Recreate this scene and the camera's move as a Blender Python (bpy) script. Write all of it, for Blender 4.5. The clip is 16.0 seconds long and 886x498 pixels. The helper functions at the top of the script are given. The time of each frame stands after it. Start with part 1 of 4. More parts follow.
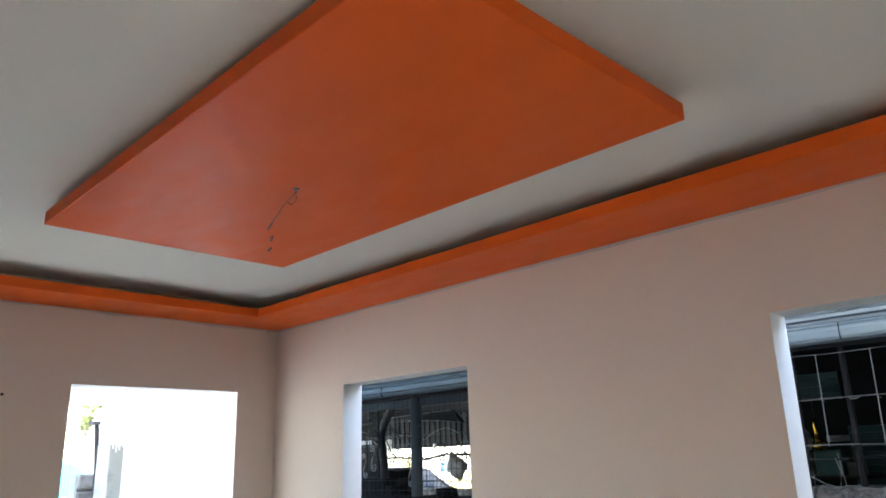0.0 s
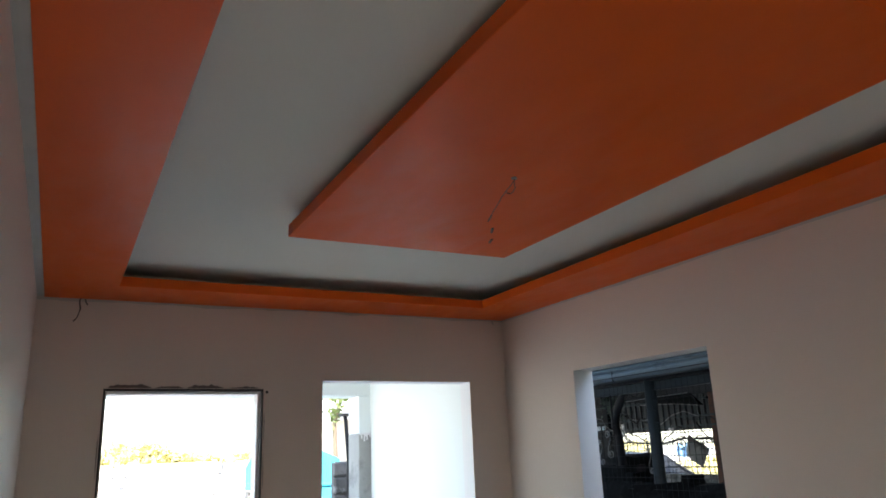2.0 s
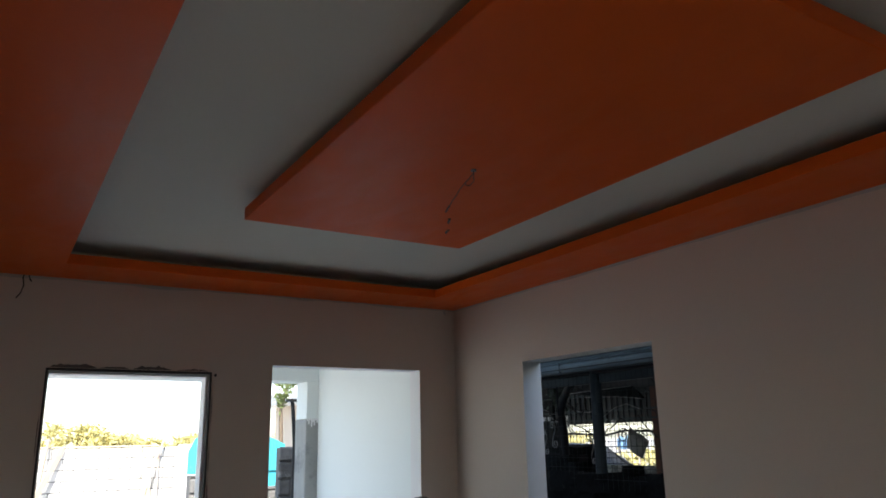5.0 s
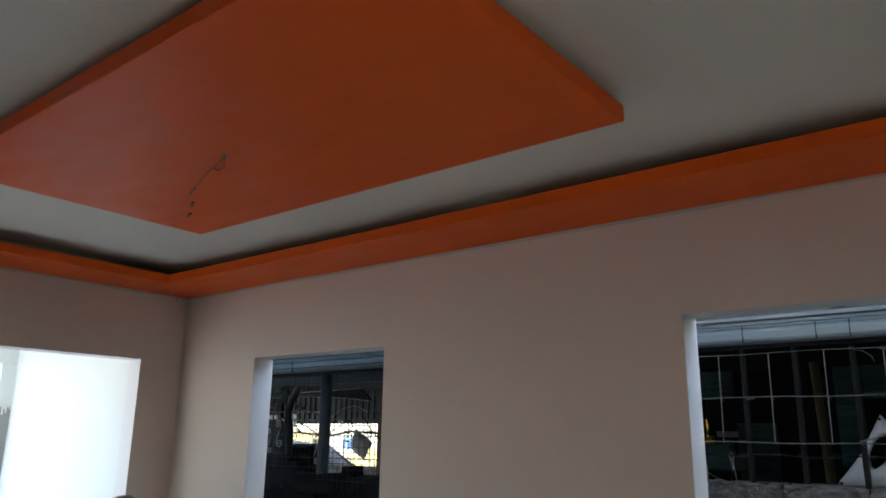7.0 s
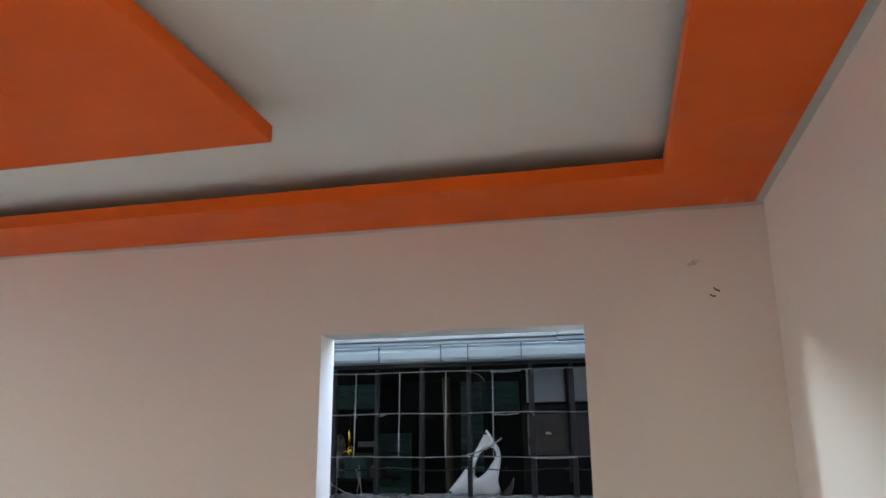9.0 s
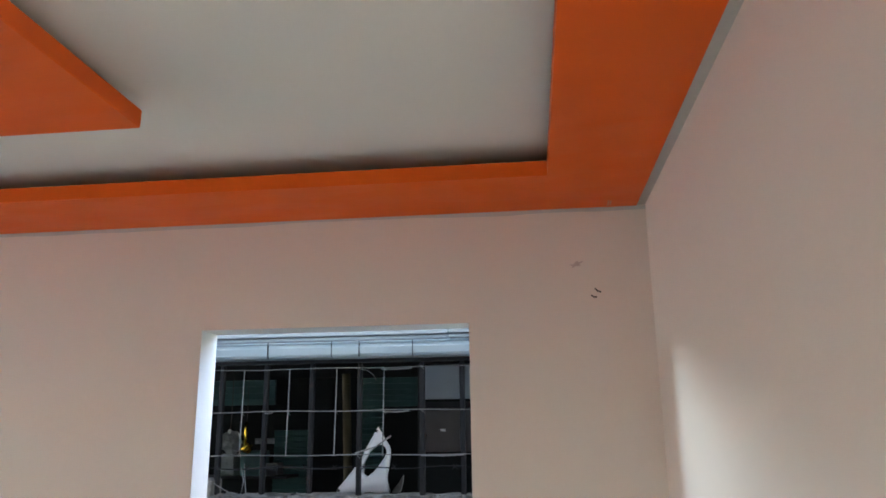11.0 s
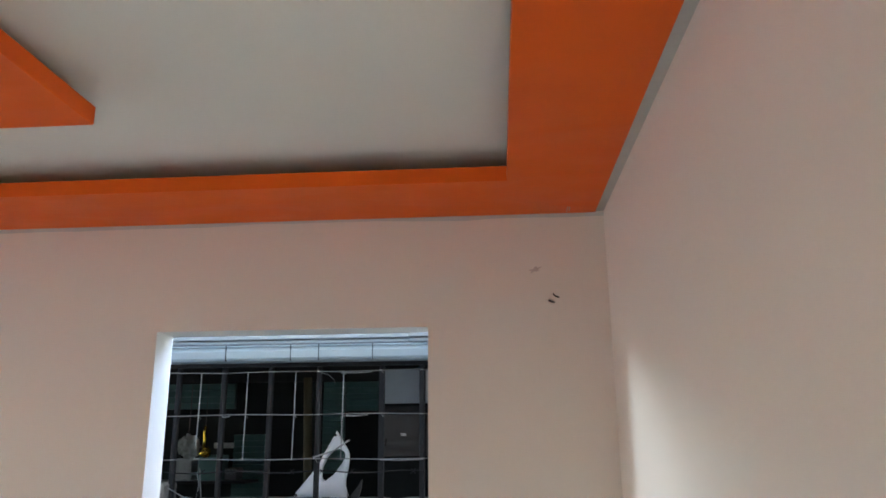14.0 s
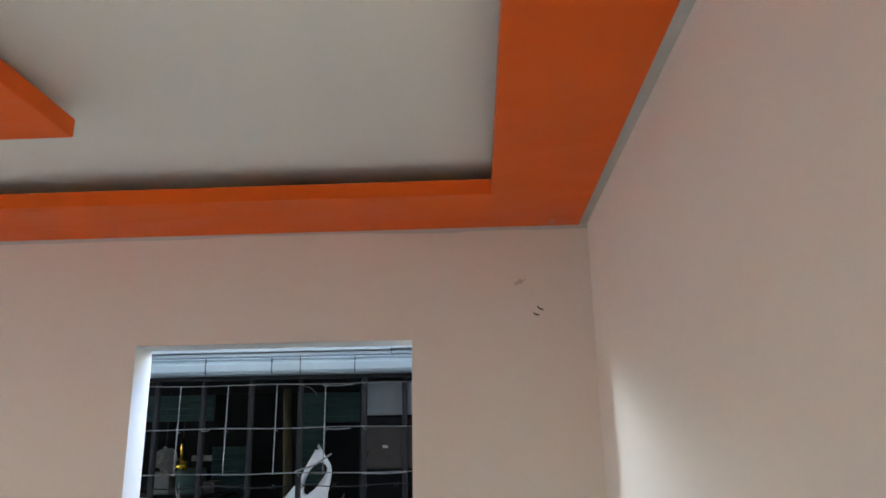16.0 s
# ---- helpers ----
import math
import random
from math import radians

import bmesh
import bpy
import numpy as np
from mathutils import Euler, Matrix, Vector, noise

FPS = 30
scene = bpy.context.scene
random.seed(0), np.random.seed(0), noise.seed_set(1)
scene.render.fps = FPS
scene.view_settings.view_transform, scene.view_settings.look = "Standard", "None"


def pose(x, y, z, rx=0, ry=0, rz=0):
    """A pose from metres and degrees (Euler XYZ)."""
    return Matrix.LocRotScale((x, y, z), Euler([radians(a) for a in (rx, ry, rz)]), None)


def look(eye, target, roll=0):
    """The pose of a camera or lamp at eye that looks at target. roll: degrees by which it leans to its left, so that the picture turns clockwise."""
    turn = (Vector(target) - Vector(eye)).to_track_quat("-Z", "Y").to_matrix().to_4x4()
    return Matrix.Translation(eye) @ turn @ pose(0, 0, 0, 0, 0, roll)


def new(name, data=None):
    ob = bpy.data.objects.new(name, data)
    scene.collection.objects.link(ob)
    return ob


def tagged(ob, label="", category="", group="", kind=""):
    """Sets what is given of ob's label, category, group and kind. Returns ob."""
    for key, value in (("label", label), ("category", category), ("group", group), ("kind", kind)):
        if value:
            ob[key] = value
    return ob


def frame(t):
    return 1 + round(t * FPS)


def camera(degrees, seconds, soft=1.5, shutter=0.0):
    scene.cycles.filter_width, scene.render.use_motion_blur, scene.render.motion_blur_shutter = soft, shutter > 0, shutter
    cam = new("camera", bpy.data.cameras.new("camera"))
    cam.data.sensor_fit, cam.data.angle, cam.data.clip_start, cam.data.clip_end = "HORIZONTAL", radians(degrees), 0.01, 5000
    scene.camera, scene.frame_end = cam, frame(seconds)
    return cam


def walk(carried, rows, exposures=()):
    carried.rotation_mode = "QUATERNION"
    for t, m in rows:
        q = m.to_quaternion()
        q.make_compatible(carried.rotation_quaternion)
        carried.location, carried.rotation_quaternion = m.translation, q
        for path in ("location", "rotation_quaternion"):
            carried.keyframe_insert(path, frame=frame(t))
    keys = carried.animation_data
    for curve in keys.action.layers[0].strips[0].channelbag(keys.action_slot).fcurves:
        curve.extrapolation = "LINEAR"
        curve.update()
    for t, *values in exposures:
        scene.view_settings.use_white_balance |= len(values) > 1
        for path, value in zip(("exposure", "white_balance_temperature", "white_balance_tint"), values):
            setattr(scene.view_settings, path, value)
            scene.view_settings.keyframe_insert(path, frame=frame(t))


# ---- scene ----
cam = camera(62.3, 16.0, soft=1.7)
PATH = [
    (0, (0.068, 0.128, 1.599), (-1.301, 1.477, 2.154), -1.7),
    (0.5, (0.072, 0.178, 1.62), (-1.418, 1.399, 2.158), -2.2),
    (1, (0.055, 0.162, 1.617), (-1.499, 1.298, 2.159), -2.3),
    (1.5, (0.042, 0.142, 1.61), (-1.594, 1.156, 2.153), -2.2),
    (2, (-0.011, 0.118, 1.619), (-1.717, 1.012, 2.155), -2.3),
    (2.5, (-0.005, 0.108, 1.617), (-1.718, 0.999, 2.138), -2.5),
    (3, (-0.017, 0.107, 1.617), (-1.732, 1.001, 2.128), -2.2),
    (3.2, (-0.008, 0.096, 1.612), (-1.721, 0.996, 2.12), -2.1),
    (5.5, (0.006, 0.076, 1.612), (-1.597, 1.159, 2.12), -0.6),
    (6, (-0.021, 0.049, 1.599), (-1.545, 1.24, 2.108), -0.1),
    (6.5, (-0.022, 0.048, 1.598), (-1.402, 1.409, 2.092), -0.5),
    (7, (0.011, 0.107, 1.62), (-1.196, 1.621, 2.118), 0.8),
    (7.5, (0.065, 0.134, 1.626), (-0.983, 1.761, 2.13), 1.7),
    (8, (0.08, 0.099, 1.635), (-0.76, 1.843, 2.139), 1.2),
    (8.5, (0.106, 0.148, 1.658), (-0.566, 1.965, 2.153), 0.6),
    (9, (0.118, 0.186, 1.686), (-0.319, 2.07, 2.197), -0.4),
    (9.5, (0.185, 0.213, 1.701), (-0.162, 2.111, 2.225), -0.4),
    (10, (0.218, 0.219, 1.701), (-0.069, 2.125, 2.236), -0.9),
    (10.2, (0.223, 0.225, 1.699), (-0.032, 2.137, 2.227), -1.4),
    (12.3, (0.251, 0.242, 1.705), (0.054, 2.174, 2.186), -0.0),
    (12.5, (0.211, 0.238, 1.704), (0.015, 2.17, 2.184), -0.1),
    (13, (0.235, 0.243, 1.688), (0.03, 2.179, 2.146), 1.2),
    (13.5, (0.24, 0.239, 1.688), (0.063, 2.179, 2.143), 0.7),
    (14, (0.272, 0.239, 1.694), (0.135, 2.168, 2.202), -0.5),
    (14.5, (0.276, 0.241, 1.702), (0.155, 2.167, 2.228), -0.9),
    (15, (0.292, 0.245, 1.699), (0.19, 2.18, 2.195), -1.3),
    (15.5, (0.301, 0.24, 1.703), (0.212, 2.167, 2.234), -0.9),
    (16, (0.249, 0.243, 1.718), (0.172, 2.171, 2.244), -1.0),
]
EXPOSURES = [(0.0, 3.6), (1.0, 3.2), (1.5, 2.88), (2.0, 2.6), (2.5, 2.28), (3.2, 1.78), (5.5, 1.66), (6.2, 1.87), (6.5, 2.2), (7.0, 2.56), (8.0, 3.16), (9.0, 3.72), (10.0, 3.92), (16.0, 3.94)]
walk(cam, [(t, look(eye, target, roll)) for t, eye, target, roll in PATH], exposures=EXPOSURES)

# ---- world and light ----
world = bpy.data.worlds.new("sky")
scene.world = world
world.use_nodes = True
wn = world.node_tree.nodes
sky = wn.new("ShaderNodeTexSky")
sky.sky_type = "NISHITA"
sky.sun_disc = False
sky.sun_elevation, sky.sun_rotation = radians(43), radians(110)
sky.air_density, sky.dust_density, sky.ozone_density = 1.0, 1.2, 1.0
wn["Background"].inputs["Strength"].default_value = 0.15
world.node_tree.links.new(sky.outputs["Color"], wn["Background"].inputs["Color"])
sun = new("sun", bpy.data.lights.new("sun", "SUN"))
sun.data.energy, sun.data.angle, sun.data.color = 3.6, radians(4.0), (1.0, 0.95, 0.87)
sun.matrix_world = look((14, -5, 13.9), (0, 0, 0))

# added unseen area lamp, stands in for alley sky light through the second window
slot = new("alley_fill_lamp", bpy.data.lights.new("alley_fill_lamp", "AREA"))
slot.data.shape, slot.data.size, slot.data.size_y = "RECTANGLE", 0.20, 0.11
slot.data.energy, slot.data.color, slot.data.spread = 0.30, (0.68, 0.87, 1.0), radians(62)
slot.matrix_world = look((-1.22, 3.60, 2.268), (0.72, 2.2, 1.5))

# ---- materials ----


def material(name, base, rough=0.7, metal=0.0, vary=0.08, scale=6.0, fine=90.0, bump=0.1, dist=0.002, stain=None, stain_at=0.62, stain_scale=2.5, island=0.0, coat=0.0, spec=0.5, roller=0.0):
    """A procedural surface: base colour varied at two scales, fine relief, and stains with edges of their own."""
    mat = bpy.data.materials.new(name)
    mat.use_nodes = True
    nt = mat.node_tree
    n, link = nt.nodes, nt.links.new
    bsdf = n["Principled BSDF"]
    geo = n.new("ShaderNodeNewGeometry")

    def tex(s, detail, rough_=0.55):
        t = n.new("ShaderNodeTexNoise")
        t.inputs["Scale"].default_value, t.inputs["Detail"].default_value, t.inputs["Roughness"].default_value = s, detail, rough_
        link(geo.outputs["Position"], t.inputs["Vector"])
        return t.outputs["Fac"]

    def mix(fac, a, b, kind="MIX"):
        m = n.new("ShaderNodeMix")
        m.data_type, m.blend_type = "RGBA", kind
        for sock, val in ((m.inputs[0], fac), (m.inputs[6], a), (m.inputs[7], b)):
            if isinstance(val, (int, float, tuple)):
                sock.default_value = val
            else:
                link(val, sock)
        return m.outputs[2]

    big, small = tex(scale, 3), tex(fine, 4, 0.7)
    lo = tuple(c * (1 - vary) for c in base) + (1,)
    hi = tuple(min(1, c * (1 + vary)) for c in base) + (1,)
    col = mix(big, lo, hi)
    col = mix(small, col, mix(0.5, col, lo), "MIX")
    if stain:
        ramp = n.new("ShaderNodeValToRGB")
        ramp.color_ramp.elements[0].position, ramp.color_ramp.elements[1].position = stain_at, stain_at + 0.1
        link(tex(stain_scale, 6, 0.65), ramp.inputs["Fac"])
        col = mix(ramp.outputs["Color"], col, tuple(stain) + (1,))
    if island:
        info = n.new("ShaderNodeObjectInfo")
        mr = n.new("ShaderNodeMapRange")
        mr.inputs["To Min"].default_value, mr.inputs["To Max"].default_value = 1 - island, 1 + island
        link(info.outputs["Random"], mr.inputs["Value"])
        hsv = n.new("ShaderNodeHueSaturation")
        link(mr.outputs["Result"], hsv.inputs["Value"])
        link(col, hsv.inputs["Color"])
        col = hsv.outputs["Color"]
    link(col, bsdf.inputs["Base Color"])
    mr2 = n.new("ShaderNodeMapRange")
    mr2.inputs["To Min"].default_value, mr2.inputs["To Max"].default_value = max(0.03, rough - 0.08), min(1, rough + 0.08)
    link(big, mr2.inputs["Value"])
    gloss = mr2.outputs["Result"]
    if roller:
        # streaks left by a paint roller: long patches of duller and glossier film
        stretch = n.new("ShaderNodeMapping")
        stretch.inputs["Rotation"].default_value, stretch.inputs["Scale"].default_value = (0, 0, 0.35), (3.0, 8.0, 3.0)
        link(geo.outputs["Position"], stretch.inputs["Vector"])
        streak = n.new("ShaderNodeTexNoise")
        streak.inputs["Scale"].default_value, streak.inputs["Detail"].default_value, streak.inputs["Roughness"].default_value, streak.inputs["Distortion"].default_value = 1.0, 4, 0.55, 0.5
        link(stretch.outputs["Vector"], streak.inputs["Vector"])
        spread = n.new("ShaderNodeMapRange")
        spread.inputs["From Min"].default_value, spread.inputs["From Max"].default_value = 0.32, 0.68
        spread.inputs["To Min"].default_value, spread.inputs["To Max"].default_value = -roller, roller
        link(streak.outputs["Fac"], spread.inputs["Value"])
        add = n.new("ShaderNodeMath")
        link(gloss, add.inputs[0])
        link(spread.outputs["Result"], add.inputs[1])
        gloss = add.outputs[0]
    link(gloss, bsdf.inputs["Roughness"])
    bsdf.inputs["Metallic"].default_value = metal
    bsdf.inputs["Coat Weight"].default_value = coat
    bsdf.inputs["Specular IOR Level"].default_value = spec
    bp = n.new("ShaderNodeBump")
    bp.inputs["Strength"].default_value, bp.inputs["Distance"].default_value = bump, dist
    link(small, bp.inputs["Height"])
    bp2 = n.new("ShaderNodeBump")
    bp2.inputs["Strength"].default_value, bp2.inputs["Distance"].default_value = bump, dist * 6
    link(big, bp2.inputs["Height"])
    link(bp.outputs["Normal"], bp2.inputs["Normal"])
    link(bp2.outputs["Normal"], bsdf.inputs["Normal"])
    return mat


PEACH = material("peach_wall_paint", (0.670, 0.582, 0.502), 0.62, vary=0.035, scale=1.6, fine=120, bump=0.12, dist=0.0015)
REVEAL = material("grey_white_reveal_paint", (0.69, 0.695, 0.655), 0.6, vary=0.05, scale=3, fine=80, bump=0.12)
WHITE = material("white_paint", (0.80, 0.81, 0.82), 0.6, vary=0.03, scale=3, fine=80, bump=0.1)
CEIL = material("off_white_ceiling_paint", (0.70, 0.68, 0.602), 0.75, vary=0.03, scale=1.2, fine=100, bump=0.06)
ORANGE = material("orange_semi_gloss_paint", (0.755, 0.115, 0.013), 0.44, vary=0.05, scale=4.5, fine=60, bump=0.16, dist=0.0012, spec=0.125, roller=0.07)
PLASTER = material("bare_grey_plaster", (0.50, 0.48, 0.44), 0.85, vary=0.15, scale=8, fine=70, bump=0.4)
CEMENT = material("raw_cement_render", (0.36, 0.37, 0.36), 0.9, vary=0.25, scale=5, fine=60, bump=0.5, dist=0.004, stain=(0.22, 0.23, 0.23), stain_at=0.55)
BLOCK = material("hollow_block", (0.55, 0.54, 0.515), 0.92, vary=0.14, scale=7, fine=45, bump=0.6, dist=0.004, island=0.12)
MORTAR = material("mortar", (0.15, 0.148, 0.14), 0.95, vary=0.2, scale=10, fine=60, bump=0.6)
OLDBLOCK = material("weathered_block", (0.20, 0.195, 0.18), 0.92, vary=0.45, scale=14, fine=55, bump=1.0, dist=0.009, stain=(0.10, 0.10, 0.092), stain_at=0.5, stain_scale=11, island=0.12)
STONE = material("dark_stone", (0.17, 0.165, 0.155), 0.85, vary=0.4, scale=9, fine=30, bump=0.9, dist=0.008, island=0.3, stain=(0.45, 0.44, 0.42), stain_at=0.6, stain_scale=5)
FLOOR = material("cement_floor", (0.56, 0.545, 0.51), 0.6, vary=0.12, scale=2, fine=50, bump=0.2)
EARTH = material("dry_ground", (0.40, 0.385, 0.355), 0.95, vary=0.3, scale=1.5, fine=25, bump=0.6, dist=0.01, stain=(0.24, 0.25, 0.16), stain_at=0.6, stain_scale=0.6)
BLACKFRAME = material("black_sealant", (0.025, 0.024, 0.023), 0.6, vary=0.3, scale=20)
FRAMEGREY = material("grey_primer_frame", (0.42, 0.41, 0.39), 0.5, vary=0.1, scale=12)
SCRAPE = material("dark_scraped_plaster", (0.19, 0.16, 0.14), 0.9, vary=0.5, scale=30, fine=120, bump=0.5)
GUTTER = material("galvanised_gutter", (0.35, 0.425, 0.445), 0.5, metal=0.1, vary=0.14, scale=7, fine=60, bump=0.15, stain=(0.30, 0.33, 0.35), stain_at=0.62, stain_scale=5)
# weathered teal metal, base darkened to carry the deeper shade at the west
SHADEGUTTER = material("shaded_weathered_gutter", (0.15, 0.20, 0.215), 0.45, metal=0.1, vary=0.3, scale=5, fine=50, bump=0.2, stain=(0.08, 0.105, 0.11), stain_at=0.55, stain_scale=4)
DIMWIRE = material("dull_fence_wire", (0.035, 0.04, 0.041), 0.7, spec=0.15, vary=0.3, scale=20)
MINT = material("faint_mint_white_paint", (0.80, 0.86, 0.86), 0.6, vary=0.03, scale=2, fine=80, bump=0.1)
FLASH = material("white_metal_flashing", (0.29, 0.33, 0.345), 0.5, vary=0.14, scale=6)
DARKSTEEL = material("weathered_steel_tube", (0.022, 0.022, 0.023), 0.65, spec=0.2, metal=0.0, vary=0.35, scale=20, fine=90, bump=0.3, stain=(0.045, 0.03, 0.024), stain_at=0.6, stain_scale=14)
ROD = material("pale_galvanised_rod", (0.27, 0.275, 0.27), 0.5, metal=0.3, vary=0.2, scale=30)
PLASTIC = material("white_fairing_plastic", (0.74, 0.76, 0.77), 0.32, vary=0.06, scale=8, fine=60, bump=0.05)
# near-black base: the carport's shade is put into the colour
DARKWALL = material("shade_dark_wall", (0.012, 0.013, 0.013), 0.85, spec=0.2, vary=0.4, scale=3, fine=30, bump=0.4)
TEAL = material("dark_teal_boards", (0.034, 0.088, 0.078), 0.6, vary=0.3, scale=5, fine=40, bump=0.3)
PANE = material("dusty_glass_pane", (0.32, 0.37, 0.40), 0.35, vary=0.12, scale=6)
GOLD = material("gold_foil", (0.85, 0.55, 0.06), 0.22, metal=0.9, vary=0.1, scale=15)
BAG = material("pale_plastic_bag", (0.30, 0.31, 0.30), 0.45, vary=0.2, scale=20, bump=0.6, dist=0.01)
YELLOWPOST = material("faded_yellow_post", (0.07, 0.055, 0.02), 0.7, vary=0.3, scale=12)
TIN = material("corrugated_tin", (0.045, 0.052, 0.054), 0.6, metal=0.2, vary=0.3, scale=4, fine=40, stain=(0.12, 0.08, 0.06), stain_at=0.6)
CYAN = material("cyan_painted_sheet", (0.06, 0.42, 0.52), 0.5, vary=0.1, scale=5, stain=(0.2, 0.5, 0.55), stain_at=0.62)
BLUE = material("blue_tarpaulin", (0.14, 0.27, 0.42), 0.6, vary=0.25, scale=5, bump=0.5, dist=0.01)
LUMBER = material("pale_lumber", (0.44, 0.37, 0.29), 0.8, vary=0.2, scale=12, fine=70, bump=0.4)
# yellow-green leaves, paled well past foliage: bright haze is in the base colour
LEAF = material("haze_paled_leaves", (0.56, 0.50, 0.20), 0.7, vary=0.45, scale=0.8, fine=8)
LEAFGREEN = material("green_leaves", (0.13, 0.17, 0.05), 0.65, vary=0.4, scale=6, fine=30)
BARK = material("bark", (0.17, 0.13, 0.09), 0.9, vary=0.3, scale=14, bump=0.6)
WIRE = material("dark_wire", (0.05, 0.035, 0.028), 0.5, vary=0.2, scale=40)
CLOTH = material("grey_sack_cloth", (0.09, 0.087, 0.078), 0.9, vary=0.25, scale=12, fine=80, bump=0.6, dist=0.005)
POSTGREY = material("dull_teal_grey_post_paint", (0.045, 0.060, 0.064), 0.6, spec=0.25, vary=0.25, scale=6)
CARPAINT = material("dark_car_paint", (0.02, 0.022, 0.025), 0.55, vary=0.2, scale=3, spec=0.15)
MAROON = material("dark_red_bricks", (0.10, 0.045, 0.03), 0.9, vary=0.3, scale=10, bump=0.6)
SPECK = material("bright_label", (0.8, 0.8, 0.78), 0.5)

# ---- mesh helpers ----


def box(bm, x0, y0, z0, x1, y1, z1, m=None):
    vs = [bm.verts.new((x, y, z)) for z in (z0, z1) for y in (y0, y1) for x in (x0, x1)]
    if m is not None:
        for q in vs:
            q.co = m @ q.co
    for f in ((0, 2, 3, 1), (4, 5, 7, 6), (0, 1, 5, 4), (2, 6, 7, 3), (0, 4, 6, 2), (1, 3, 7, 5)):
        bm.faces.new([vs[i] for i in f])
    return vs


def bevelled(bm, width=0.004, segments=1):
    bmesh.ops.bevel(bm, geom=list(bm.edges), offset=width, segments=segments, affect="EDGES", clamp_overlap=True)
    return bm


def finish(bm, name, mats, smooth=False):
    bmesh.ops.recalc_face_normals(bm, faces=bm.faces)
    me = bpy.data.meshes.new(name)
    bm.to_mesh(me)
    bm.free()
    for mt in mats if isinstance(mats, (list, tuple)) else [mats]:
        me.materials.append(mt)
    if smooth:
        me.polygons.foreach_set("use_smooth", [True] * len(me.polygons))
    return me


def thing(name, bm, mats, label, category, group="", kind="", smooth=False):
    return tagged(new(name, finish(bm, name, mats, smooth)), label, category, group, kind)


def holder(name, at, label, category, group="", kind=""):
    ob = new(name)
    ob.location = at
    ob.empty_display_size = 0.1
    return tagged(ob, label, category, group, kind)


def part(name, bm, mats, parent, label="", smooth=False):
    """One mesh under a thing; its vertices are given in world coordinates."""
    me = finish(bm, name, mats, smooth)
    ob = new(name, me)
    top, off = parent, Vector((0, 0, 0))
    while top:
        off += top.location
        top = top.parent
    me.transform(Matrix.Translation(-off))
    ob.parent = parent
    return tagged(ob, label)


def boxed(name, dims, mats, parent, label="", bev=0.003):
    bm = bmesh.new()
    box(bm, *dims)
    if bev:
        bevelled(bm, bev)
    return part(name, bm, mats, parent, label)


def tube(bm, pts, r, sides=8, taper=1.0):
    """A swept tube along points."""
    pts = [Vector(p) for p in pts]
    rings, up = [], Vector((0.13, 0.21, 0.97))
    for i, p in enumerate(pts):
        d = (pts[min(i + 1, len(pts) - 1)] - pts[max(i - 1, 0)]).normalized()
        a = d.cross(up)
        a = (a if a.length > 0.05 else d.cross(Vector((1, 0, 0)))).normalized()
        b = d.cross(a)
        rr = r * (1 + (taper - 1) * i / max(1, len(pts) - 1))
        rings.append([bm.verts.new(p + rr * (math.cos(t) * a + math.sin(t) * b)) for t in (2 * math.pi * k / sides for k in range(sides))])
    for r0, r1 in zip(rings, rings[1:]):
        for k in range(sides):
            bm.faces.new((r0[k], r0[(k + 1) % sides], r1[(k + 1) % sides], r1[k]))
    bm.faces.new(rings[0][::-1])
    bm.faces.new(rings[-1])
    return bm


def prism(bm, outline, axis, a, b):
    """An outline of 2D points, pushed from a to b along an axis (0: x, 1: y, 2: z)."""
    def at(p, h):
        q = list(p)
        q.insert(axis, h)
        return q
    lo, hi = ([bm.verts.new(at(p, h)) for p in outline] for h in (a, b))
    n = len(outline)
    for i in range(n):
        bm.faces.new((lo[i], lo[(i + 1) % n], hi[(i + 1) % n], hi[i]))
    bm.faces.new(lo[::-1])
    bm.faces.new(hi)
    return bm


def wall(name, axis, near, far, u0, u1, v0, v1, openings, mats, label):
    """An upright wall with openings through it. Faces inside the openings take the second material."""
    us = sorted({u0, u1, *(q for o in openings for q in o[:2])})
    vs = sorted({v0, v1, *(q for o in openings for q in o[2:])})
    bm = bmesh.new()
    verts = {}

    def at(u, v, w):
        if (u, v, w) not in verts:
            verts[u, v, w] = bm.verts.new((w, u, v) if axis == "x" else (u, w, v))
        return verts[u, v, w]

    def solid(i, j):
        if not (0 <= i < len(us) - 1 and 0 <= j < len(vs) - 1):
            return False
        u, v = (us[i] + us[i + 1]) / 2, (vs[j] + vs[j + 1]) / 2
        return not any(a < u < b and c < v < d for a, b, c, d in openings)

    for i in range(len(us) - 1):
        for j in range(len(vs) - 1):
            if not solid(i, j):
                continue
            a, b, c, d = us[i], us[i + 1], vs[j], vs[j + 1]
            bm.faces.new([at(a, c, near), at(b, c, near), at(b, d, near), at(a, d, near)])
            bm.faces.new([at(a, c, far), at(a, d, far), at(b, d, far), at(b, c, far)])
            for di, dj, p, q in ((-1, 0, (a, c), (a, d)), (1, 0, (b, c), (b, d)), (0, -1, (a, c), (b, c)), (0, 1, (a, d), (b, d))):
                if not solid(i + di, j + dj):
                    f = bm.faces.new([at(*p, near), at(*q, near), at(*q, far), at(*p, far)])
                    inside = 0 <= i + di < len(us) - 1 and 0 <= j + dj < len(vs) - 1
                    f.material_index = 1 if inside and dj != 1 else 0
    return thing(name, bm, mats, label, "wall", kind="structure")


